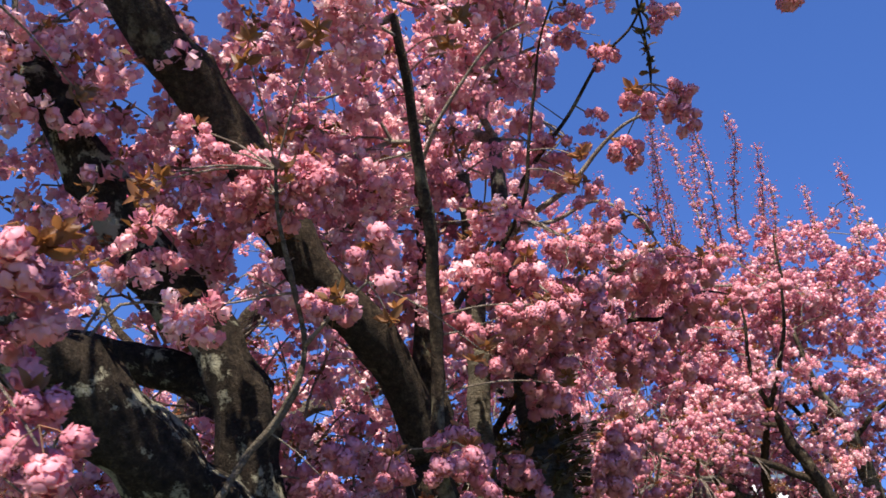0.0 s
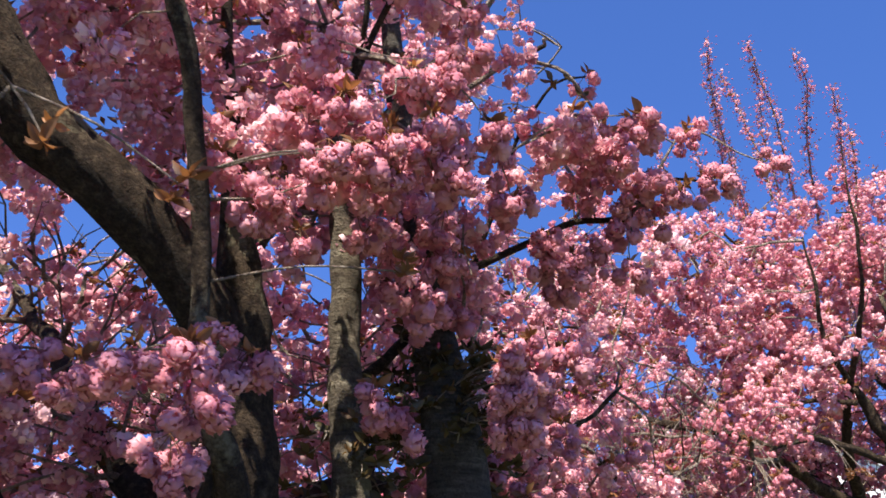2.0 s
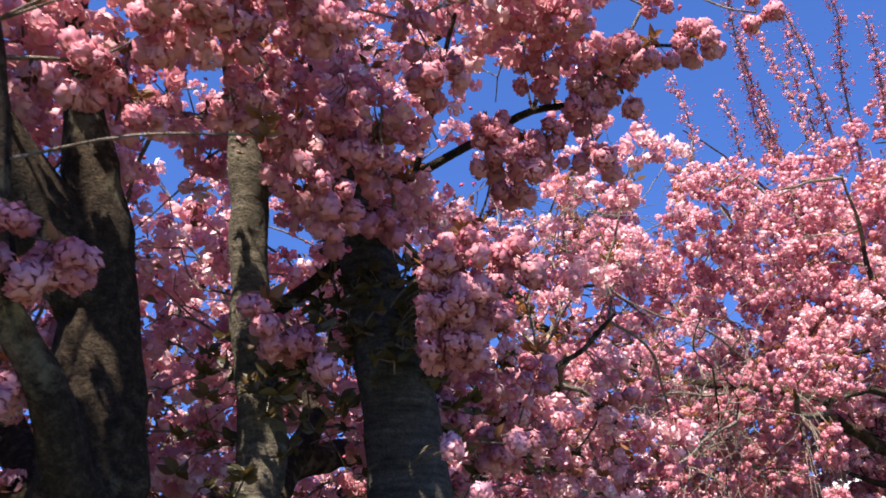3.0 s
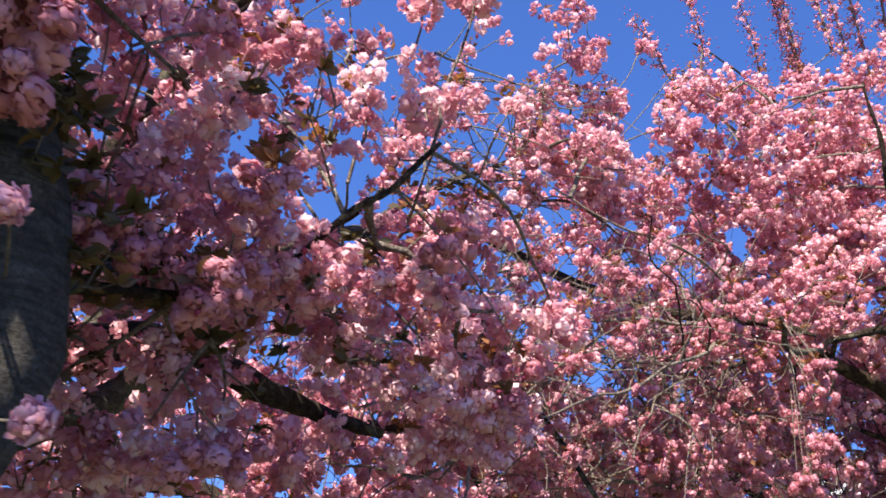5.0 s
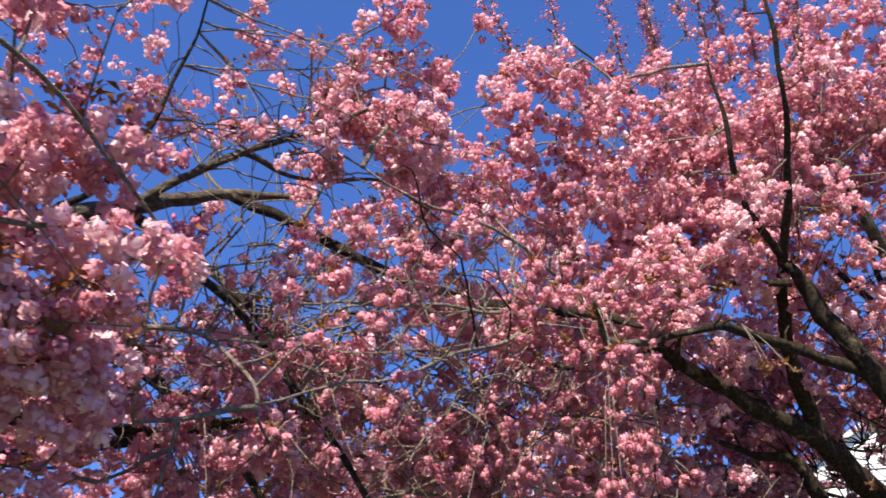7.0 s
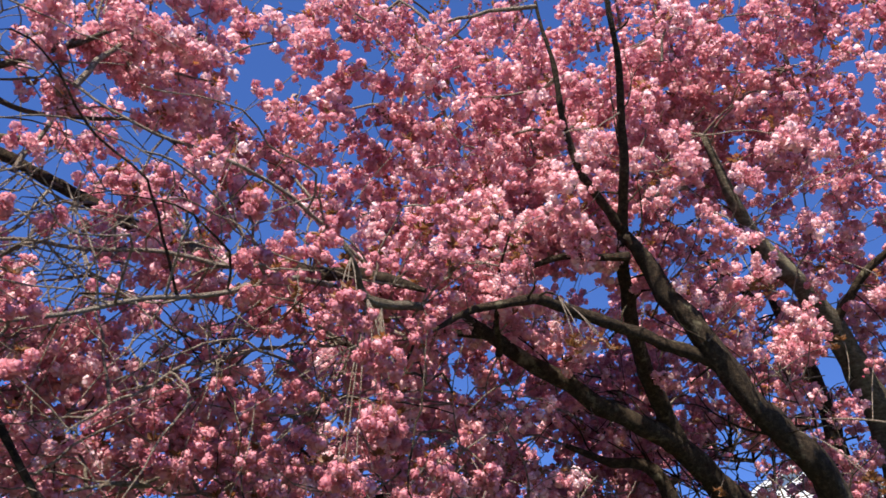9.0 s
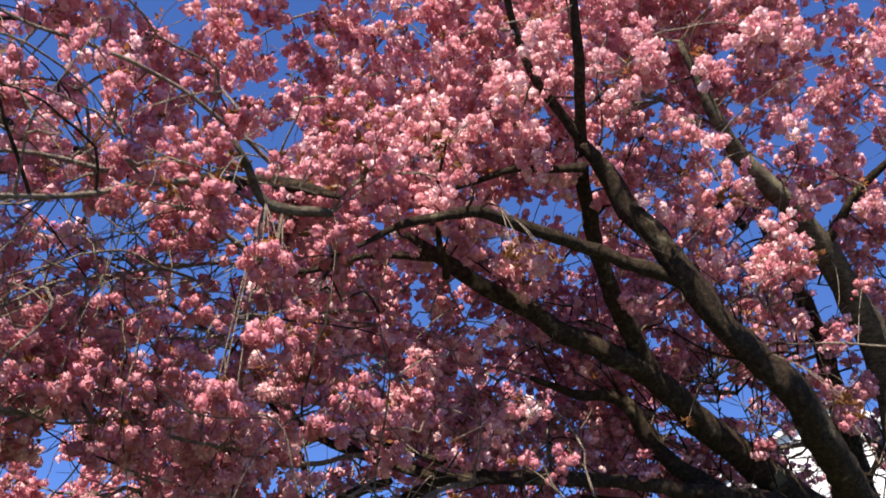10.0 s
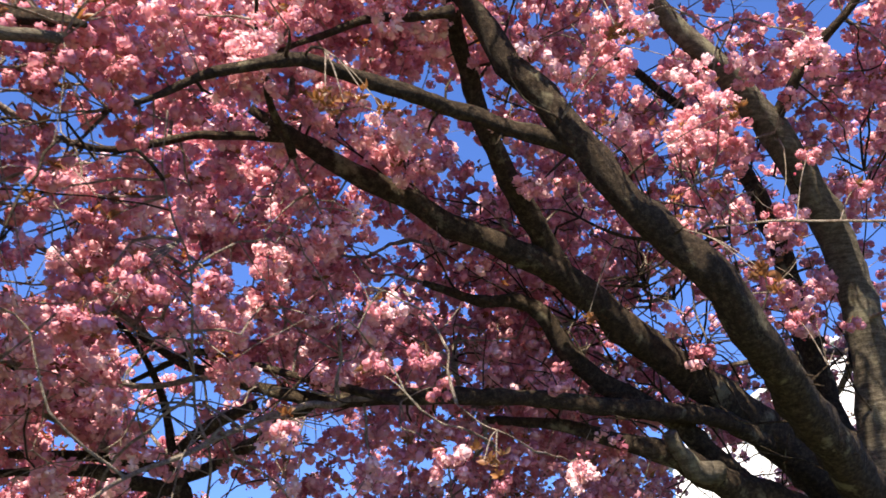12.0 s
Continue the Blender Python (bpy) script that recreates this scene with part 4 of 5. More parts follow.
near_tree.whips(spots[r.integers(0, len(spots), 130)], (0.35, 0.9), (0.3, -0.4, 0.3))
LONERS = [(0.67, 3.33, 2.13), (0.68, 3.28, 2.1), (0.81, 3.33, 2.12), (0.73, 3.32, 2.02), (0.63, 3.27, 1.96), (0.68, 3.31, 1.96), (0.84, 3.42, 1.88)]
near_tree.stalks(HEROES + SPRAYS + LONERS)
for p in np.array(LONERS):
    turn = Matrix.Rotation(r.uniform(0.5, 1.5), 4, "X") @ Matrix.Rotation(r.uniform(0, 6.28), 4, "Z")
    part("blossom", PALE_BLOSSOMS[r.integers(0, 5)], near_tree.root, "whitish-pink single blossom").matrix_local = Matrix.Translation(p - near_tree.base) @ turn @ Matrix.Scale(r.uniform(0.86, 1.02), 4)
BRONZE = [(-0.75, 1.73, 2.78), (-0.77, 1.74, 2.76), (-0.68, 1.03, 2.25), (-0.66, 1.03, 2.26), (-0.3, 1.8, 2.5), (-0.0, 1.8, 3.28), (-0.02, 1.83, 3.24), (-0.43, 1.74, 2.81), (-0.36, 1.64, 3.14), (0.63, 2.31, 3.46), (0.45, 2.38, 3.24), (0.42, 2.43, 3.18), (-0.88, 1.55, 2.89), (-0.18, 2.2, 2.6), (-0.51, 1.57, 3.03), (0.41, 2.8, 2.59), (0.08, 2.23, 2.51)]
for p in np.array(BRONZE):
    for _ in range(2):
        ob = part("leaf_tuft", TUFTS[r.integers(0, len(TUFTS))], near_tree.root, "bronze young leaves")
        ob.matrix_local = Matrix.Translation(p + r.normal(0, 0.015, 3) - near_tree.base) @ Matrix.Rotation(r.uniform(0, 6.28), 4, "Z") @ Matrix.Scale(r.uniform(0.9, 1.3), 4)
near_tree.stalks(BRONZE)
near_tree.blossom(ends, 90, 400, leafy=0.6, leaf_spots=np.concatenate([sprigs, SPRIG]), own=np.array(HEROES + SPRAYS))

# ---- the tree ahead, towards which the camera walks ----
far_tree = Crown("large spreading pink cherry in full bloom with thick dark limbs", (5.87, 12.1, 0), 8, 0.72)
far_tree.wood("trunk", [(5.87, 12.1, -0.1, 0.58), (5.87, 12.1, 0.2, 0.47), (5.87, 12.1, 1.0, 0.42), (5.87, 12.1, 1.7, 0.44), (5.87, 12.08, 2.1, 0.34), (5.86, 12.05, 2.4, 0.2)], sides=22, label="stout dark cherry trunk")
far_tree.wood("limb", [(5.86, 12.08, 1.7, 0.24), (5.74, 11.75, 2.2, 0.19), (5.45, 11.21, 2.51, 0.165), (5.09, 10.52, 2.74, 0.145), (4.89, 10.11, 2.88, 0.13), (4.71, 9.81, 3.06, 0.118), (4.44, 9.64, 3.31, 0.108), (4.22, 9.49, 3.54, 0.1), (4.03, 9.38, 3.83, 0.096), (3.89, 9.32, 3.98, 0.088), (3.77, 9.2, 4.17, 0.068), (3.68, 9.1, 4.26, 0.04)], sides=16)
far_tree.wood("limb", [(4.24, 9.56, 3.52, 0.066), (4.13, 9.48, 3.61, 0.06), (3.87, 9.38, 3.69, 0.055), (3.64, 9.27, 3.75, 0.05), (3.49, 9.09, 3.73, 0.046), (3.25, 8.93, 3.76, 0.042), (3.08, 8.76, 3.72, 0.039), (2.84, 8.68, 3.65, 0.03), (2.66, 8.62, 3.54, 0.018), (2.5, 8.5, 3.4, 0.01)], label="arching limb with a sunlit upper side")
far_tree.wood("branch", [(3.68, 9.12, 4.14, 0.036), (3.47, 9.16, 4.17, 0.03), (3.23, 9.15, 4.15, 0.025), (2.98, 9.12, 4.06, 0.017), (2.75, 9.1, 3.95, 0.01)], sides=9)
far_tree.wood("limb", [(5.8, 12.08, 1.8, 0.26), (5.6, 11.98, 2.36, 0.2), (5.31, 11.75, 2.65, 0.175), (4.97, 11.46, 2.88, 0.16), (4.65, 11.15, 3.06, 0.142), (4.34, 10.82, 3.21, 0.125), (4.06, 10.49, 3.41, 0.108), (3.79, 10.23, 3.49, 0.092), (3.52, 10.08, 3.58, 0.084), (3.27, 9.9, 3.7, 0.078), (3.02, 9.74, 3.8, 0.07), (2.8, 9.56, 3.91, 0.056), (2.67, 9.44, 3.98, 0.03)], sides=16)
far_tree.wood("branch", [(2.82, 9.58, 3.89, 0.04), (2.55, 9.47, 3.87, 0.03), (2.43, 9.33, 3.8, 0.027), (2.24, 9.09, 3.61, 0.022), (2.07, 8.77, 3.53, 0.015)], sides=9)
far_tree.wood("limb", [(4.06, 10.49, 3.41, 0.1), (3.9, 10.2, 3.65, 0.08), (3.76, 9.85, 3.86, 0.07), (3.69, 9.5, 4.08, 0.06), (3.66, 9.09, 4.4, 0.044), (3.67, 8.76, 4.64, 0.036), (3.64, 8.4, 4.95, 0.026), (3.58, 8.1, 5.35, 0.022), (3.52, 7.95, 5.8, 0.012)])
far_tree.wood("branch", [(3.66, 9.15, 4.33, 0.042), (3.47, 8.95, 4.54, 0.036), (3.35, 8.74, 4.77, 0.03), (3.3, 8.55, 5.05, 0.022), (3.22, 8.4, 5.45, 0.013)], sides=9)
far_tree.wood("limb", [(5.3, 11.75, 2.2, 0.11), (4.88, 11.43, 2.52, 0.088), (4.61, 11.22, 2.75, 0.084), (4.25, 11.01, 2.92, 0.08), (4.05, 10.86, 3.09, 0.073), (3.86, 10.67, 3.33, 0.06), (3.6, 10.55, 3.33, 0.042), (3.3, 10.5, 3.45, 0.025)])
far_tree.wood("limb", [(5.31, 11.75, 2.65, 0.09), (4.77, 11.2, 2.78, 0.078), (4.29, 10.83, 2.77, 0.068), (3.86, 10.62, 2.8, 0.062), (3.44, 10.43, 2.8, 0.058), (3.06, 10.32, 2.79, 0.054), (2.79, 10.25, 2.78, 0.05), (2.31, 10.26, 2.93, 0.042), (2.03, 10.33, 3.06, 0.036), (1.79, 10.27, 3.21, 0.024)])
far_tree.wood("limb", [(5.7, 12.0, 1.9, 0.18), (5.22, 11.61, 2.3, 0.142), (4.79, 11.26, 2.43, 0.115), (4.5, 10.87, 2.53, 0.09), (4.22, 10.87, 2.61, 0.062), (3.99, 10.86, 2.7, 0.048), (3.57, 10.82, 2.75, 0.03)], label="low limb with a pale sunlit stub")
far_tree.wood("branch", [(2.79, 10.25, 2.78, 0.05), (2.25, 10.7, 2.66, 0.05), (1.81, 11.0, 2.58, 0.05), (1.6, 10.9, 2.65, 0.045), (1.29, 10.62, 2.67, 0.04), (1.06, 10.36, 2.64, 0.03)], sides=9)
far_tree.wood("limb", [(5.88, 12.1, 1.8, 0.24), (5.87, 12.05, 2.33, 0.198), (5.9, 11.98, 2.7, 0.182), (5.89, 11.76, 3.31, 0.164), (5.78, 11.52, 3.8, 0.152), (5.57, 11.21, 4.14, 0.142), (5.31, 10.89, 4.46, 0.126), (5.01, 10.57, 4.69, 0.1), (4.76, 10.36, 4.88, 0.08), (4.58, 10.12, 5.07, 0.06), (4.4, 9.9, 5.5, 0.035)], BARK_GREY_LIT, 14, label="upright limb with ringed grey-brown bark")
far_tree.wood("branch", [(5.38, 10.9, 4.45, 0.05), (5.56, 10.66, 4.71, 0.043), (5.77, 10.48, 4.86, 0.036), (5.95, 10.3, 5.1, 0.027), (6.1, 10.1, 5.5, 0.015)], sides=9)
far_tree.wood("limb", [(5.9, 12.15, 2.0, 0.2), (5.72, 12.23, 2.86, 0.14), (5.61, 12.1, 3.52, 0.112), (5.52, 11.95, 4.01, 0.1), (5.38, 11.79, 4.46, 0.08), (5.19, 11.66, 4.9, 0.05), (5.0, 11.5, 5.6, 0.03)])
far_tree.wood("limb", [(5.95, 12.2, 2.0, 0.2), (6.4, 12.5, 3.0, 0.14), (6.9, 12.4, 4.0, 0.1), (7.2, 12.0, 5.0, 0.06), (7.3, 11.6, 6.0, 0.03)])
far_tree.wood("limb", [(5.0, 11.5, 4.9, 0.045), (4.4, 11.2, 5.4, 0.036), (3.7, 10.7, 5.9, 0.028), (3.1, 10.0, 6.2, 0.02), (2.98, 9.8, 6.1, 0.02), (2.55, 9.64, 6.49, 0.014), (2.19, 9.52, 6.75, 0.01)])
far_tree.wood("branch", [(2.4, 8.5, 3.67, 0.018), (2.0, 8.0, 3.95, 0.014), (1.5, 7.5, 4.0, 0.011), (1.1, 7.3, 4.2, 0.007)], TWIG, 7, 0.06, wobble=0.03)
far_tree.wood("branch", [(2.2, 8.05, 3.5, 0.02), (1.75, 7.75, 3.5, 0.015), (1.2, 7.35, 3.38, 0.011), (0.65, 6.95, 3.3, 0.006)], TWIG, 7, 0.06, wobble=0.03)
far_tree.wood("branch", [(2.1, 7.8, 3.42, 0.018), (1.75, 7.3, 3.1, 0.014), (1.4, 6.8, 2.8, 0.01), (1.13, 6.3, 2.6, 0.006)], TWIG, 7, 0.06, wobble=0.03)
far_tree.wood("branch", [(2.1, 8.85, 3.55, 0.02), (1.7, 8.4, 3.75, 0.015), (1.2, 8.0, 3.85, 0.011), (0.7, 7.7, 4.0, 0.006)], TWIG, 7, 0.06, wobble=0.03)
far_tree.wood("branch", [(1.85, 10.3, 3.18, 0.024), (1.6, 9.6, 3.45, 0.018), (1.3, 8.9, 3.6, 0.013), (0.9, 8.3, 3.75, 0.007)], TWIG, 7, 0.06, wobble=0.03)
far_tree.wood("branch", [(2.3, 10.26, 2.93, 0.024), (2.0, 9.6, 2.75, 0.018), (1.8, 8.8, 2.7, 0.012), (1.5, 8.0, 2.6, 0.007)], TWIG, 7, 0.06, wobble=0.03)
far_tree.wood("branch", [(2.07, 8.8, 3.53, 0.014), (1.8, 8.3, 3.3, 0.011), (1.6, 7.8, 3.0, 0.009), (1.5, 7.3, 2.6, 0.006)], TWIG, 7, 0.06, wobble=0.03)
far_tree.wood("branch", [(3.06, 10.32, 2.79, 0.026), (2.8, 9.7, 2.6, 0.02), (2.6, 9.1, 2.3, 0.014), (2.5, 8.7, 2.1, 0.008)], TWIG, 7, 0.06, wobble=0.03)
far_tree.wood("branch", [(1.5, 10.8, 2.66, 0.03), (1.3, 10.0, 2.9, 0.022), (1.2, 9.3, 3.2, 0.016), (1.0, 8.8, 3.5, 0.008)], TWIG, 7, 0.06, wobble=0.03)
far_tree.wood("stub", [(4.75, 11.1, 2.45, 0.09), (4.64, 10.95, 2.44, 0.08), (4.56, 10.8, 2.52, 0.062), (4.52, 10.72, 2.6, 0.05)], BARK_GREY_LIT, 12, 0.3, "short broken stub, bark coloured pale as sunlit, with yellowish lichen")
far_tree.wood("branch", [(5.86, 11.7, 3.4, 0.018), (6.1, 10.6, 3.32, 0.014), (5.85, 9.95, 3.27, 0.011), (5.48, 9.89, 3.31, 0.01), (5.1, 10.0, 3.4, 0.009), (4.78, 10.13, 3.47, 0.005)], TWIG, 7, 0.1, "long pale level twig")
far_tree.wood("branch", [(1.81, 11.0, 2.58, 0.04), (1.3, 11.4, 2.5, 0.034), (0.6, 11.7, 2.45, 0.026), (-0.3, 11.8, 2.5, 0.014)], sides=9)
far_tree.wood("branch", [(2.74, 8.47, 3.38, 0.004), (2.70, 8.63, 3.15, 0.005), (2.68, 8.93, 2.90, 0.0065), (2.57, 9.25, 2.65, 0.008), (2.58, 9.45, 2.42, 0.008), (2.52, 9.6, 2.15, 0.009)], TWIG, 7, 0.1, "long crooked hanging twig", 0.03)
far_tree.wood("branch", [(1.97, 10.61, 2.35, 0.04), (1.92, 10.54, 2.66, 0.034), (1.87, 10.46, 2.95, 0.028), (1.79, 10.32, 3.14, 0.022), (1.67, 10.16, 3.30, 0.016), (1.54, 9.95, 3.39, 0.01)], BARK, 9, 0.2)
far_tree.wood("branch", [(3.24, 10.05, 2.70, 0.03), (2.34, 10.26, 3.02, 0.026), (2.13, 10.29, 3.09, 0.03), (1.93, 10.34, 3.04, 0.024), (1.73, 10.29, 2.95, 0.016), (1.53, 10.22, 2.88, 0.01)], BARK, 9, 0.2)
far_tree.wood("branch", [(2.91, 9.39, 3.67, 0.03), (2.91, 9.12, 3.73, 0.024), (2.92, 8.97, 3.79, 0.018), (2.94, 8.78, 3.91, 0.012), (3.01, 8.58, 4.03, 0.008)], BARK, 8, 0.15)
far_tree.wood("branch", [(2.61, 8.04, 3.36, 0.026), (2.44, 7.91, 3.33, 0.03), (2.38, 7.86, 3.36, 0.026), (2.36, 7.73, 3.43, 0.02), (2.33, 7.66, 3.50, 0.012)], BARK_GREY_LIT, 9, 0.2)
far_tree.wood("twig", [(2.21, 7.76, 3.45, 0.0042), (2.32, 7.89, 3.45, 0.006), (2.48, 7.93, 3.43, 0.006), (2.52, 8.25, 3.57, 0.0072)], TWIG, 6, 0.05, wobble=0.006)
far_tree.wood("twig", [(1.88, 7.73, 3.37, 0.0042), (1.94, 7.84, 3.37, 0.006), (2.06, 7.88, 3.35, 0.006), (2.02, 8.17, 3.48, 0.0072)], TWIG, 6, 0.05, wobble=0.006)
far_tree.wood("twig", [(1.92, 7.63, 3.53, 0.0042), (1.99, 7.76, 3.53, 0.006), (2.12, 7.81, 3.49, 0.006), (2.10, 8.12, 3.63, 0.0072)], TWIG, 6, 0.05, wobble=0.006)
far_tree.wood("twig", [(2.01, 8.21, 3.19, 0.0049), (2.04, 8.31, 3.15, 0.007), (2.12, 8.32, 3.10, 0.007), (2.05, 8.62, 3.16, 0.0084)], TWIG, 6, 0.05, wobble=0.006)
far_tree.wood("twig", [(2.01, 8.26, 3.10, 0.0049), (2.03, 8.35, 3.06, 0.007), (2.09, 8.35, 3.02, 0.007), (2.00, 8.63, 3.08, 0.0084)], TWIG, 6, 0.05, wobble=0.006)
far_tree.wood("twig", [(1.57, 8.56, 2.56, 0.0042), (1.60, 8.66, 2.53, 0.006), (1.69, 8.66, 2.50, 0.006), (1.60, 8.95, 2.53, 0.0072)], TWIG, 6, 0.05, wobble=0.006)
far_tree.wood("twig", [(1.78, 9.35, 2.76, 0.0042), (1.89, 9.46, 2.74, 0.006), (2.04, 9.47, 2.73, 0.006), (2.07, 9.80, 2.79, 0.0072)], TWIG, 6, 0.05, wobble=0.006)
far_tree.wood("twig", [(3.46, 9.35, 2.48, 0.0042), (3.54, 9.41, 2.43, 0.006), (3.62, 9.37, 2.40, 0.006), (3.70, 9.68, 2.40, 0.0072)], TWIG, 6, 0.05, wobble=0.006)
far_tree.wood("twig", [(3.60, 9.35, 2.49, 0.0028), (3.69, 9.42, 2.42, 0.004), (3.78, 9.38, 2.37, 0.004), (3.88, 9.68, 2.35, 0.0048)], TWIG, 6, 0.05, wobble=0.006)
far_tree.wood("branch", [(2.02, 10.62, 2.2, 0.085), (1.98, 10.56, 2.42, 0.075), (1.95, 10.52, 2.6, 0.05), (2.2, 10.42, 2.74, 0.045), (2.45, 10.3, 2.8, 0.035)], BARK, 10, 0.3, "knotted dark branch")
far_tree.wood("branch", [(1.97, 10.55, 2.42, 0.05), (1.79, 10.5, 2.47, 0.056), (1.57, 10.4, 2.53, 0.05), (1.33, 10.25, 2.52, 0.036), (1.1, 10.05, 2.46, 0.022)], BARK, 10, 0.3, "knotted dark branch")
# upright shoots on top of the crown
SHOOTS = [
    [(3.2, 10.1, 6.3), (3.1, 9.9, 6.84), (3.01, 9.69, 7.21), (2.89, 9.46, 7.57), (2.8, 9.22, 7.92), (2.79, 9.01, 8.19)],
    [(3.75, 10.0, 6.4), (3.58, 9.6, 7.08), (3.46, 9.36, 7.49), (3.31, 9.17, 7.81), (3.19, 8.97, 8.1)],
    [(3.95, 10.0, 6.3), (3.85, 9.65, 6.87), (3.79, 9.37, 7.32), (3.78, 9.11, 7.69), (3.64, 8.96, 7.93)],
    [(4.3, 10.0, 6.3), (4.15, 9.55, 6.84), (4.12, 9.34, 7.18), (4.03, 9.1, 7.57)],
    [(3.4, 10.8, 6.6), (3.2, 10.58, 7.27), (3.11, 10.39, 7.57), (3.05, 10.19, 7.86), (3.02, 9.91, 8.22)],
    [(2.5, 9.7, 5.9), (1.96, 9.37, 6.3), (1.84, 9.22, 6.52), (1.66, 9.07, 6.75)],
]
for k in range(9):
    a = np.array((far_tree.r.uniform(1.8, 5.2), far_tree.r.uniform(9.2, 10.4), far_tree.r.uniform(5.9, 6.5)))
    lean = np.array((far_tree.r.normal(-0.12, 0.12), far_tree.r.normal(-0.2, 0.1), 1.0)) * far_tree.r.uniform(0.25, 0.42)
    SHOOTS.append([tuple(a + lean * j + far_tree.r.normal(0, 0.03, 3)) for j in range(5)])
for s in SHOOTS:
    n = len(s)
    far_tree.wood("shoot", [(*p, 0.018 - 0.013 * k / (n - 1)) for k, p in enumerate(s)], TWIG, 6, 0.05)
r = far_tree.r
shoot_spots = []
for s in SHOOTS:
    p = glide(s, 0.03)
    shoot_spots.append(p + r.normal(0, 0.03, p.shape) * np.linspace(1.2, 0.3, len(p))[:, None])
LIT_BELOW = [(1.5, 9.0, 3.0), (2.0, 9.2, 3.3), (2.6, 9.7, 3.4)]
FROM_WAY = (3.65, 5.3, 1.67)
LIT = [(2.3, 8.3, 3.2), (2.3, 8.2, 3.55), (2.6, 8.4, 3.7), (2.9, 8.8, 3.9)]
for nth, width, lo, hi in ((1, 0.16, 0, 99), (2, 0.11, 0, 1.7), (4, 0.14, 0, 99), (3, 0.07, 0, 99), (5, 0.06, 0, 0.5), (6, 0.08, 0, 1.6), (8, 0.11, 0, 99), (9, 0.08, 0, 2.6), (10, 0.11, 0, 99), (12, 0.13, 0.5, 3.4)):
    far_tree.laid_bare(nth, FROM_WAY, width, 2.6, lo, hi)
for nth, count, lo, hi, lean in ((1, 9, 0.9, 3.6, (-0.2, 0.1, 0.7)), (4, 10, 0.9, 4.0, (-0.3, -0.1, 0.7)), (6, 6, 0.4, 2.4, (0.2, 0.0, 0.4)), (8, 7, 0.5, 2.4, (-0.2, 0.1, 0.6)), (9, 7, 0.6, 3.4, (-0.3, -0.2, 0.4)), (10, 6, 0.6, 2.4, (-0.3, 0.0, 0.4)), (12, 9, 0.8, 3.8, (-0.3, -0.3, 0.5)), (14, 6, 0.8, 3.0, (0.1, -0.3, 0.3))):
    far_tree.side_branches(nth, count, lo, hi, lean)
for nth, count in ((1, 9), (2, 8), (4, 9), (6, 5), (9, 6), (12, 8)):
    far_tree.spurs(nth, count)
spots = []
spots.append(mass(r, (2.9, 9.2, 4.35), (1.1, 1.1, 0.75), 500, 0.13, 3.4))
spots.append(mass(r, (4.2, 10.0, 4.9), (1.7, 1.7, 1.2), 640, 0.2, 3.4))
spots.append(mass(r, (3.1, 9.9, 5.5), (1.4, 1.2, 1.0), 540, 0.1, 3.4))
spots.append(mass(r, (4.8, 10.2, 6.2), (1.7, 1.4, 0.9), 600, 0.1, 3.4))
spots.append(mass(r, (1.9, 8.6, 3.5), (1.2, 1.4, 0.9), 320, 0.22, 3.4))
spots.append(mass(r, (2.6, 10.3, 3.0), (1.6, 1.3, 0.9), 400, 0.24, 3.4))
spots.append(mass(r, (5.6, 10.6, 5.2), (1.6, 1.6, 1.2), 400, 0.2, 3.4))
spots.append(mass(r, (4.6, 11.9, 4.2), (2.0, 1.6, 1.5), 620, 0.06, 3.4))
spots.append(mass(r, (6.8, 12.2, 4.8), (1.6, 2.0, 1.8), 120, 0.12, 3.4))
spots.append(mass(r, (1.3, 10.4, 3.0), (1.3, 1.4, 0.9), 240, 0.24, 3.4))
spots.append(mass(r, (3.6, 12.8, 3.4), (2.2, 1.4, 1.6), 400, 0.1, 3.4))
spots.append(mass(r, (3.4, 10.9, 2.4), (1.4, 0.9, 0.6), 280, 0.1, 3.4))
spots.append(mass(r, (1.1, 8.5, 4.6), (0.8, 0.8, 0.7), 90, 0.14, 3.4))
spots.append(mass(r, (2.7, 11.0, 4.3), (0.9, 0.6, 0.7), 200, 0.05, 3.4))
spots.append(mass(r, (1.9, 11.2, 4.7), (0.8, 0.6, 0.7), 150, 0.05, 3.4))
spots.append(mass(r, (0.0, 10.6, 2.5), (0.9, 0.8, 0.5), 160, 0.05, 3.4))
spots.append(mass(r, (2.65, 8.8, 3.82), (0.25, 0.3, 0.2), 26, -0.2))
spots.append(mass(r, (2.1, 7.7, 3.38), (0.25, 0.3, 0.2), 20, -0.2))
spots.append(mass(r, (1.8, 8.8, 5.0), (1.0, 0.9, 0.7), 120, 0.13, 3.4))
spots = np.concatenate(spots)
spots = spots[((spots - (5.55, 11.85, 2.75)) ** 2).sum(1) > 0.95**2]
spots_behind = []
spots_behind.append(mass(r, (1.38, 8.26, 2.81), (0.8, 0.6, 0.35), 110, -0.1))
spots_behind.append(mass(r, (1.01, 8.39, 3.18), (0.6, 0.6, 0.35), 70, -0.1))
spots_behind.append(mass(r, (1.16, 7.81, 4.63), (0.4, 0.4, 0.3), 40, 0.0))
spots_behind.append(mass(r, (1.60, 8.23, 5.08), (0.45, 0.4, 0.3), 45, 0.0))
spots_behind.append(mass(r, (2.32, 8.68, 5.46), (0.4, 0.4, 0.3), 15, 0.0))
spots_behind.append(mass(r, (1.20, 7.95, 4.69), (0.35, 0.4, 0.3), 30, 0.0))
spots_behind.append(mass(r, (1.65, 8.53, 4.88), (0.4, 0.4, 0.35), 45, 0.0))
spots_behind.append(mass(r, (1.93, 8.65, 5.78), (0.5, 0.4, 0.35), 22, 0.0))
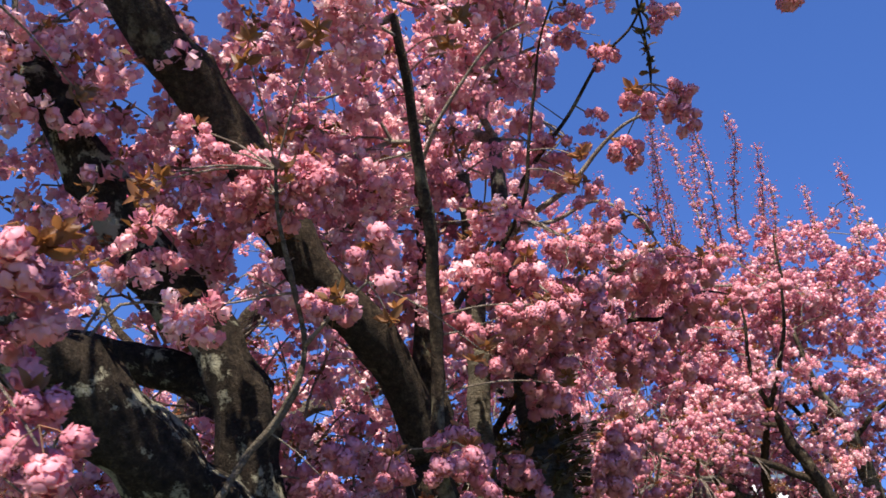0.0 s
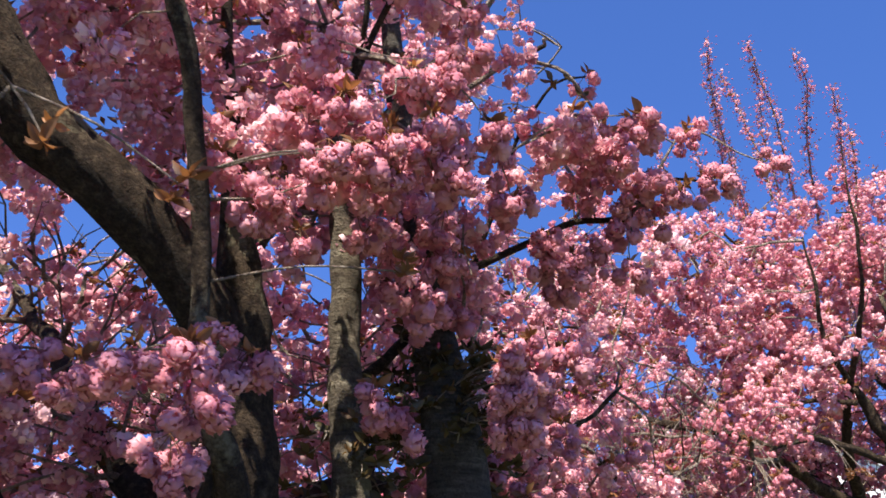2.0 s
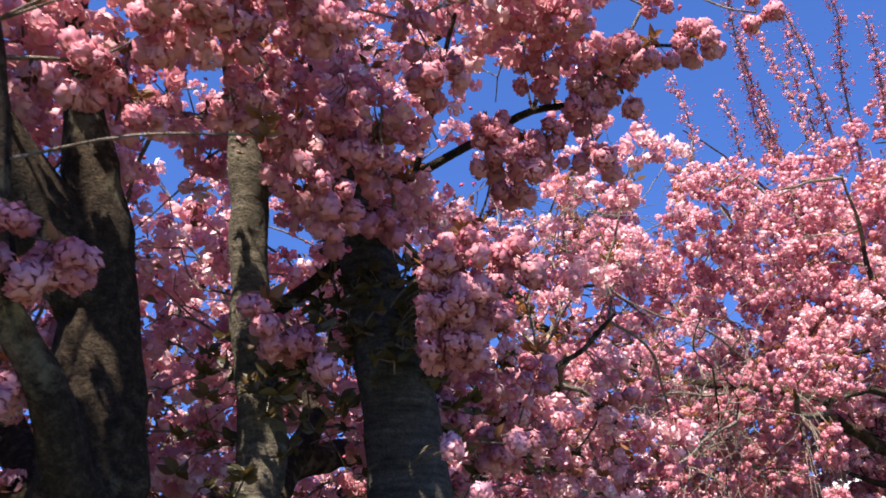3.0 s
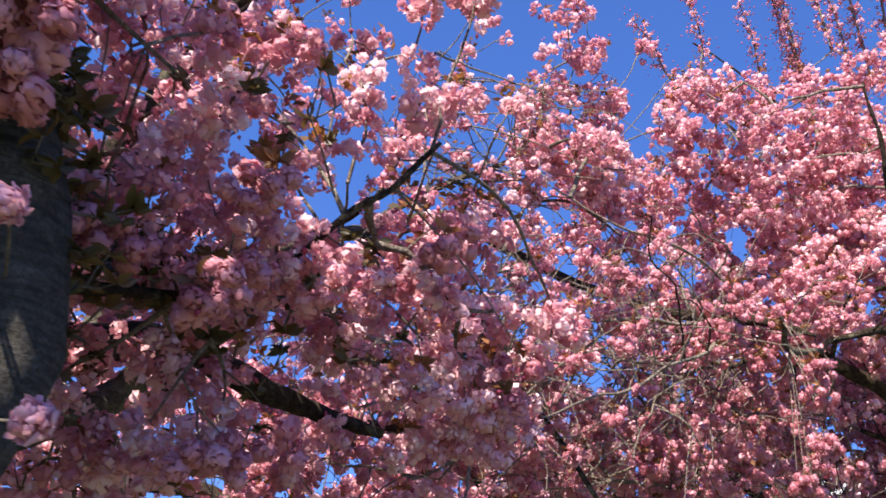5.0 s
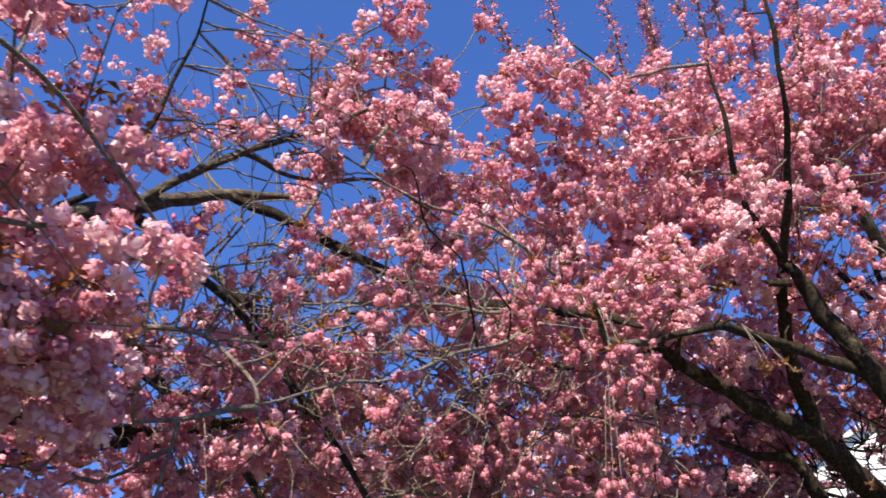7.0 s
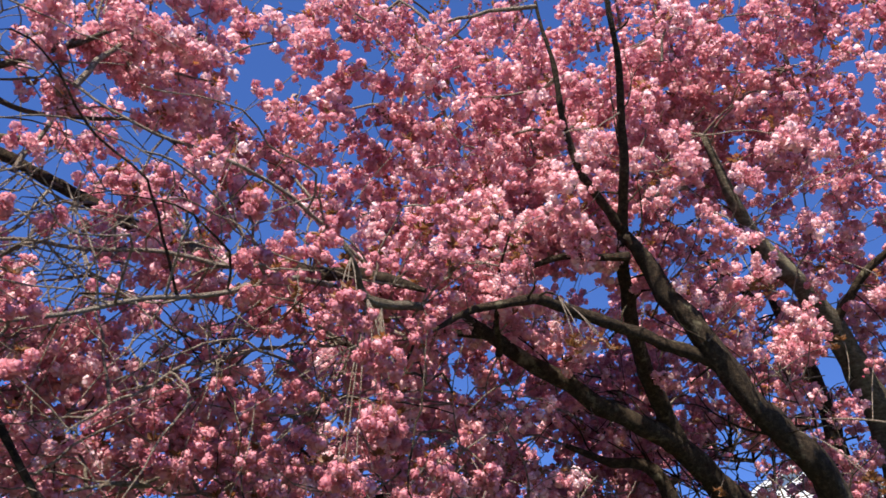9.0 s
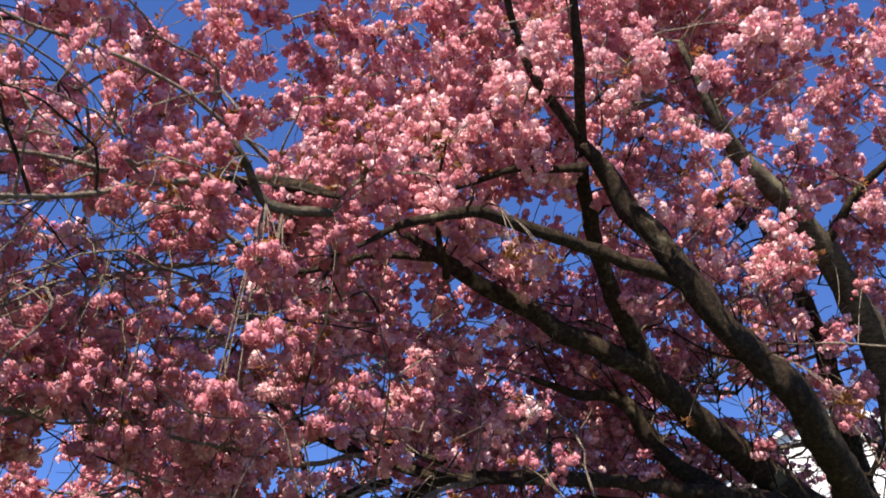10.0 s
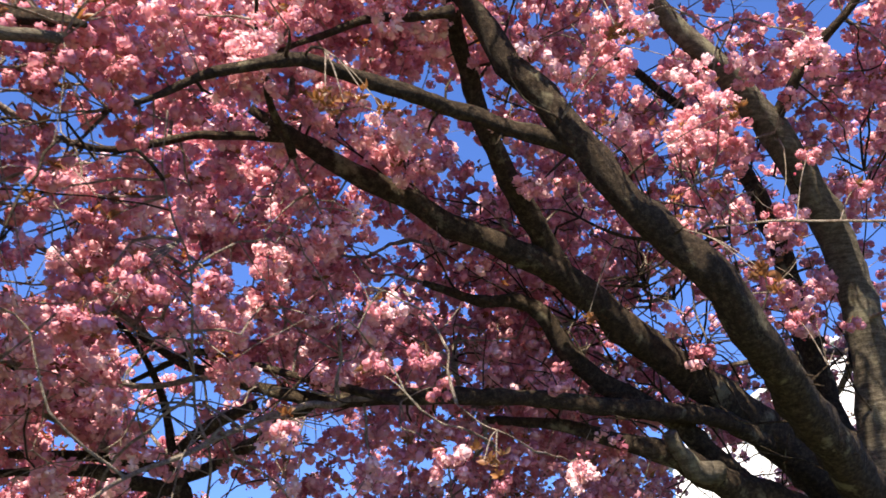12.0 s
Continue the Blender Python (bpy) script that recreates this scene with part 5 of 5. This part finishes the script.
spots_behind.append(mass(r, (1.10, 7.73, 5.64), (0.3, 0.3, 0.45), 20, 0.0))
spots_behind.append(mass(r, (1.74, 8.63, 5.40), (0.4, 0.4, 0.4), 50, 0.0))
spots_behind.append(mass(r, (4.4, 11.2, 3.7), (1.3, 0.9, 0.9), 320, 0.02))
spots_behind.append(mass(r, (3.3, 10.9, 3.3), (1.2, 0.8, 0.8), 220, 0.04))
spots_behind.append(mass(r, (1.6, 12.3, 2.8), (2.6, 1.0, 1.0), 300, 0.15))
spots_behind.append(mass(r, (4.2, 13.6, 3.4), (2.4, 0.9, 1.3), 170, 0.08))
spots_behind.append(mass(r, (0.2, 11.2, 2.9), (1.5, 1.5, 1.0), 180, 0.12))
spots_behind.append(mass(r, (5.2, 13.3, 3.1), (0.6, 0.4, 0.6), 35, 0.0))
spots_behind.append(mass(r, (0.2, 11.4, 2.5), (1.5, 0.5, 0.6), 170, 0.08))
spots_behind.append(mass(r, (5.8, 13.5, 3.6), (0.7, 0.5, 0.8), 45, 0.0))
spots_behind.append(mass(r, (5.1, 13.4, 2.7), (0.8, 0.4, 0.45), 70, 0.0))
spots_behind = np.concatenate(spots_behind)
# thin places in the crown, where the house shows through
SHOWS = ([[4.48, 12.65, 3.79], [4.62, 12.67, 3.52], [4.92, 12.49, 3.96], [5.04, 12.51, 3.74], [5.37, 12.47, 3.41]], [-2.52, -8.93, -2.01]), ([[5.33, 13.77, 3.83], [5.65, 13.73, 3.69], [4.96, 13.77, 4.07]], [-1.47, -8.68, -1.75])
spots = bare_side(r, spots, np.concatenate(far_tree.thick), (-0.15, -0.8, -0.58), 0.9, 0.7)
spots = spots[~((spots[:, 1] < 8.7) & (spots[:, 2] > 4.25) & (spots[:, 0] < 3.4)) | (r.uniform(0, 1, len(spots)) < 0.35)]
tangle = np.concatenate([mass(r, (1.6, 8.0, 3.3), (1.3, 1.2, 0.8), 380, -0.1), mass(r, (2.2, 9.6, 3.0), (1.6, 1.4, 0.8), 330, -0.1), mass(r, (4.4, 10.8, 3.4), (1.2, 1.0, 0.9), 220, 0.0), mass(r, (5.6, 13.2, 3.3), (0.9, 0.5, 0.9), 240, -0.2), mass(r, (5.2, 13.2, 2.6), (0.7, 0.3, 0.4), 110, -0.2)])
for gap, way in SHOWS:
    for p in gap:
        spots = open_before(spots, [p, p + np.array(way) * 0.01], way, 0.16, 6.0)
        spots_behind = open_before(spots_behind, [p, p + np.array(way) * 0.01], way, 0.16, 6.0)
spots = far_tree.show(spots)
arch = far_tree.nodes[2]
spots = open_before(spots, arch[arch[:, 0] > 2.75], SUN_FROM, 0.12, 4.0)
spots = open_before(spots, LIT, SUN_FROM, 0.3, 4.0)
spots = open_before(spots, LIT_BELOW, SUN_FROM, 0.28, 4.5)
spots = open_before(spots, far_tree.nodes[12], SUN_FROM, 0.16, 4.0)
for lit in ([(2.7, 8.9, 4.1), (3.1, 9.1, 4.2)], [(2.45, 8.5, 3.9), (2.65, 8.7, 3.95)], [(2.8, 8.85, 4.05), (2.95, 8.9, 4.3)], [(2.6, 9.1, 3.6), (3.0, 9.3, 3.6)], [(2.35, 8.7, 3.35), (2.5, 8.9, 3.1)]):
    spots = open_before(spots, lit, SUN_FROM, 0.26, 4.0)
    spots_behind = open_before(spots_behind, lit, SUN_FROM, 0.24, 4.0)
cluster = np.concatenate([mass(r, (2.62, 8.4, 3.62), (0.3, 0.22, 0.2), 40, -0.3), mass(r, (2.2, 8.0, 3.6), (0.35, 0.2, 0.25), 26, -0.3)])
cluster = np.concatenate([cluster, mass(r, (2.4, 8.85, 3.2), (0.3, 0.35, 0.3), 36, -0.3), mass(r, (2.5, 8.5, 3.92), (0.3, 0.25, 0.24), 34, -0.3), mass(r, (2.8, 8.85, 4.02), (0.32, 0.25, 0.25), 34, -0.3), mass(r, (2.95, 8.9, 4.3), (0.3, 0.25, 0.2), 20, -0.3)])
ends = far_tree.grow(thinned(np.concatenate([cluster, far_tree.show(np.concatenate([spots, spots_behind]))]), 0.15), bare=0.14, empty=far_tree.show(tangle))
far_tree.whips(np.concatenate([tangle[r.integers(0, len(tangle), 330)], spots[r.integers(0, len(spots), 260)]]))
far_tree.whips(tangle[r.integers(0, len(tangle), 150)], (0.5, 1.3), (-0.5, -0.5, 0.0), BARK, 0.006)
far_tree.whips(mass(r, (4.5, 11.0, 3.6), (1.2, 0.8, 0.9), 150, -0.3), (0.4, 0.9), (-0.6, -0.3, 0.4), BARK, 0.008)
far_tree.whips(mass(r, (5.3, 10.9, 4.4), (0.9, 0.7, 0.8), 110, -0.3), (0.3, 0.8), (-0.5, -0.2, 0.5), BARK, 0.007)
POMPOMS = [(2.5, 7.67, 3.05), (2.64, 7.9, 3.54), (2.43, 7.32, 3.1), (2.5, 7.73, 2.8), (2.61, 8.64, 2.88), (2.5, 8.55, 2.7), (2.86, 8.74, 2.82), (2.37, 7.71, 2.58)]
FRONT = [(2.44, 8.49, 3.67), (2.32, 8.29, 3.64), (2.32, 8.53, 3.30), (2.63, 8.89, 3.64), (2.52, 8.71, 3.44), (2.52, 8.87, 3.37), (2.79, 8.78, 3.89), (2.88, 8.93, 3.91), (3.06, 9.23, 3.76), (2.50, 8.66, 3.67), (2.36, 8.44, 3.47), (2.40, 8.60, 3.48), (2.28, 8.41, 3.45), (2.41, 8.98, 3.07), (2.34, 8.91, 3.12)]
FRONT += [(2.44, 9.11, 3.07), (2.38, 9.54, 2.37), (2.89, 9.92, 2.48), (3.67, 10.20, 2.33), (3.44, 10.08, 2.77), (3.25, 10.21, 2.52), (4.09, 9.79, 3.62), (4.33, 9.87, 4.44), (4.85, 10.28, 4.05), (4.99, 10.28, 4.00), (5.33, 10.26, 3.88), (5.54, 10.29, 3.68), (5.51, 10.73, 3.12), (5.25, 10.79, 3.19), (2.53, 8.40, 3.70), (2.24, 7.65, 4.14), (3.06, 8.79, 4.51), (2.50, 8.27, 4.43), (4.03, 8.92, 4.20)]
FRONT += [(x + dx, y + dy, z + dz) for x, y, z in POMPOMS for dx, dy, dz in ((0, 0, 0), (0.04, 0.02, -0.05), (-0.035, 0.03, -0.02))]
FRONT += [(x - 0.05, y - 0.03, z + 0.07) for x, y, z in FRONT[:15]]
GOLD = [(4.34, 9.06, 3.91), (4.39, 9.09, 3.85), (4.3, 9.09, 3.86), (3.42, 8.57, 3.41), (3.35, 8.58, 3.38), (3.48, 8.61, 3.36), (3.3, 8.52, 3.37), (3.77, 9.0, 2.19), (3.73, 9.0, 2.21), (3.01, 8.1, 3.66), (3.06, 8.09, 3.69), (2.76, 7.99, 3.53), (2.66, 7.84, 3.66), (3.25, 9.49, 2.69), (4.13, 9.84, 2.94), (4.72, 9.13, 2.85), (4.78, 9.13, 2.81), (4.83, 9.43, 3.68), (2.2, 7.5, 3.22), (2.34, 7.71, 3.45)]
for p in np.array(GOLD):
    for _ in range(3):
        q = p + r.normal(0, 0.025, 3)
        ob = part("leaf_tuft", TUFTS[r.integers(0, len(TUFTS))], far_tree.root, "golden bronze young leaves")
        ob.matrix_local = Matrix.Translation(q - far_tree.base) @ Matrix.Rotation(r.uniform(0, 6.28), 4, "Z") @ Matrix.Scale(r.uniform(0.7, 1.1), 4)
far_tree.stalks(GOLD)
far_tree.slender(shoot_spots)
far_tree.stalks(FRONT)
far_tree.blossom(ends, 130, 420, leafy=0.62, fullness=1.3, scale=1.14, own=np.array(FRONT))

# ---- the tree beyond, whose long limb reaches in ----
back_tree = Crown("pink cherry with a long bare grey limb", (-2.7, 7.3, 0), 15)
back_tree.wood("trunk", [(-2.7, 7.3, -0.1, 0.34), (-2.7, 7.3, 0.2, 0.27), (-2.68, 7.3, 1.0, 0.24), (-2.65, 7.3, 1.9, 0.22), (-2.6, 7.3, 2.3, 0.12)], sides=18)
# the limb's sunlit look is partly in its pale bark colour
back_tree.wood("limb", [(-2.65, 7.3, 1.7, 0.15), (-2.2, 7.2, 2.6, 0.1), (-1.6, 7.12, 3.4, 0.08), (-1.08, 7.15, 3.74, 0.067), (-0.7, 7.25, 3.85, 0.056), (-0.47, 7.35, 3.98, 0.052), (-0.11, 7.5, 4.09, 0.047), (0.02, 7.63, 4.2, 0.042), (0.3, 7.91, 4.38, 0.033), (0.6, 8.2, 4.5, 0.015)], BARK_GREY_LIT, label="long pale grey limb")
back_tree.wood("limb", [(0.25, 7.87, 4.36, 0.032), (0.7, 8.1, 4.2, 0.032), (1.2, 8.25, 3.95, 0.032), (1.7, 8.3, 3.76, 0.034), (2.08, 8.28, 3.69, 0.034), (2.42, 8.2, 3.6, 0.03), (2.62, 8.15, 3.5, 0.012)])
back_tree.wood("branch", [(-0.15, 7.48, 4.08, 0.028), (0.15, 7.5, 4.28, 0.025), (0.45, 7.55, 4.44, 0.022), (0.79, 7.6, 4.57, 0.017), (1.18, 7.6, 4.71, 0.01)], BARK_GREY_LIT, 8)
back_tree.wood("branch", [(-0.15, 7.5, 4.07, 0.036), (0.24, 7.48, 3.78, 0.03), (0.52, 7.36, 3.54, 0.023), (0.79, 7.25, 3.24, 0.018), (0.94, 7.3, 2.93, 0.012)], sides=8)
back_tree.wood("branch", [(-0.7, 7.22, 3.82, 0.038), (-0.52, 7.3, 3.76, 0.034), (-0.36, 7.46, 3.64, 0.028), (-0.08, 7.62, 3.37, 0.021), (0.2, 7.8, 3.0, 0.012)], sides=8)
back_tree.wood("branch", [(0.45, 7.56, 4.43, 0.016), (0.68, 7.79, 4.4, 0.014), (0.91, 7.95, 4.45, 0.012), (1.17, 8.02, 4.45, 0.01), (1.48, 8.27, 4.31, 0.007)], BARK_GREY_LIT, 7)
back_tree.wood("branch", [(-0.60, 7.20, 3.50, 0.016), (0.15, 6.75, 3.14, 0.013), (0.35, 6.67, 3.06, 0.012), (0.57, 6.69, 3.04, 0.0105), (0.72, 6.71, 3.01, 0.01), (0.86, 6.66, 2.90, 0.009), (1.00, 6.63, 2.75, 0.008), (1.01, 6.65, 2.64, 0.007), (1.05, 6.69, 2.55, 0.005)], TWIG, 8, 0.15, "pale crooked twig", 0.008)
back_tree.wood("branch", [(-0.14, 6.91, 3.70, 0.034), (0.18, 7.04, 3.63, 0.026), (0.57, 7.24, 3.42, 0.022), (0.85, 7.40, 3.06, 0.02), (1.11, 7.50, 2.72, 0.017), (1.31, 7.63, 2.39, 0.014)], BARK, 9, 0.2)
back_tree.wood("branch", [(-0.05, 7.13, 2.80, 0.032), (0.29, 7.35, 2.78, 0.026), (0.58, 7.47, 2.86, 0.02), (0.87, 7.67, 2.96, 0.012)], BARK, 9, 0.2)
back_tree.wood("branch", [(-0.41, 7.68, 3.39, 0.03), (0.00, 7.88, 3.20, 0.028), (0.40, 8.08, 2.83, 0.026), (0.59, 8.23, 2.51, 0.024)], BARK, 9, 0.2)
back_tree.wood("branch", [(-0.47, 7.3, 4.0, 0.02), (-0.1, 7.05, 3.95, 0.018), (0.17, 6.92, 4.07, 0.015), (0.3, 6.88, 4.35, 0.011), (0.41, 6.85, 4.65, 0.008), (0.48, 6.8, 4.9, 0.005)], sides=8)
back_tree.wood("branch", [(-2.4, 7.4, 2.2, 0.08), (-1.4, 7.8, 2.7, 0.06), (-0.64, 8.06, 2.9, 0.045), (-0.25, 8.24, 3.01, 0.034), (0.19, 8.41, 3.11, 0.023), (0.71, 8.46, 3.19, 0.012)], sides=9)
back_tree.wood("branch", [(-1.6, 7.7, 2.62, 0.065), (-0.9, 7.5, 2.45, 0.05), (-0.4, 7.4, 2.3, 0.04), (0.1, 7.3, 2.1, 0.03), (0.5, 7.2, 1.9, 0.015)], sides=9)
# limb added to hold the unseen clumps that shade the blossoms
back_tree.wood("limb", [(-2.65, 7.3, 2.0, 0.12), (-2.1, 7.0, 3.4, 0.09), (-1.3, 6.7, 4.6, 0.07), (-0.4, 6.4, 5.3, 0.05), (0.3, 6.2, 5.65, 0.03), (0.9, 6.0, 5.8, 0.015)])
r = back_tree.r
spots = []
spots.append(mass(r, (0.7, 7.5, 4.3), (1.0, 0.7, 0.5), 110, 0.04))
spots.append(mass(r, (0.5, 7.6, 5.1), (0.9, 0.7, 0.5), 80, 0.05))
spots.append(mass(r, (0.17, 6.88, 4.07), (0.35, 0.35, 0.35), 45, -0.1))
spots.append(mass(r, (0.75, 7.44, 4.75), (0.4, 0.4, 0.3), 40, 0.0))
spots.append(mass(r, (1.33, 7.86, 5.1), (0.5, 0.4, 0.35), 60, 0.0))
spots.append(mass(r, (0.9, 7.1, 3.1), (0.8, 0.9, 0.6), 130, 0.02))
spots.append(mass(r, (0.4, 8.2, 3.0), (1.3, 0.9, 0.8), 310, 0.02))
spots.append(mass(r, (-1.0, 7.3, 3.4), (1.1, 1.2, 1.0), 300, 0.03))
spots.append(mass(r, (-2.4, 7.2, 4.2), (1.4, 1.4, 1.3), 100, 0.03))
spots.append(mass(r, (0.0, 6.4, 2.4), (0.9, 0.8, 0.5), 200, 0.0))
spots.append(mass(r, (0.48, 7.05, 2.53), (0.7, 0.5, 0.35), 90, -0.1))
spots.append(mass(r, (-1.0, 9.0, 2.8), (1.8, 1.2, 1.2), 500, -0.05))
# next three: unseen clumps high up, added to keep sun off what lies behind
spots.append(mass(r, (-0.9, 7.0, 5.4), (1.0, 1.0, 0.4), 200, -0.15))
spots.append(mass(r, (0.0, 5.4, 5.2), (1.0, 0.8, 0.45), 280, -0.1))
spots.append(mass(r, (-0.5, 6.1, 5.5), (0.9, 1.3, 0.45), 330, -0.15))
spots.append(mass(r, (-2.6, 5.8, 3.0), (1.4, 1.0, 1.2), 200, -0.05))
spots.append(mass(r, (-1.6, 6.4, 2.3), (1.4, 0.9, 0.7), 300, -0.05))
spots = np.concatenate(spots)
spots = open_before(spots, LIT, SUN_FROM, 0.3, 4.0)
spots = open_before(spots, LIT_BELOW, SUN_FROM, 0.28, 4.5)
spots = open_before(spots, back_tree.nodes[1][10:], SUN_FROM, 0.13, 4.0)
spots = open_before(spots, back_tree.nodes[1][10:], (2.0, -4.0, -2.3), 0.1, 1.5)
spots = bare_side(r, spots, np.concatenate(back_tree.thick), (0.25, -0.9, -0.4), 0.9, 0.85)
ends = back_tree.grow(thinned(spots, 0.12), bare=0.36, empty=mass(r, (0.6, 7.5, 3.6), (1.0, 0.8, 0.8), 260, 0.0))
back_tree.whips(np.concatenate([spots[r.integers(0, len(spots), 160)], mass(r, (0.5, 7.4, 3.2), (1.0, 0.9, 0.8), 130, -0.3), mass(r, (0.6, 7.3, 4.5), (0.7, 0.5, 0.4), 50, -0.3)]), way=(0.6, -0.2, 0.0))
back_tree.blossom(ends, 30, 150, leafy=0.5)
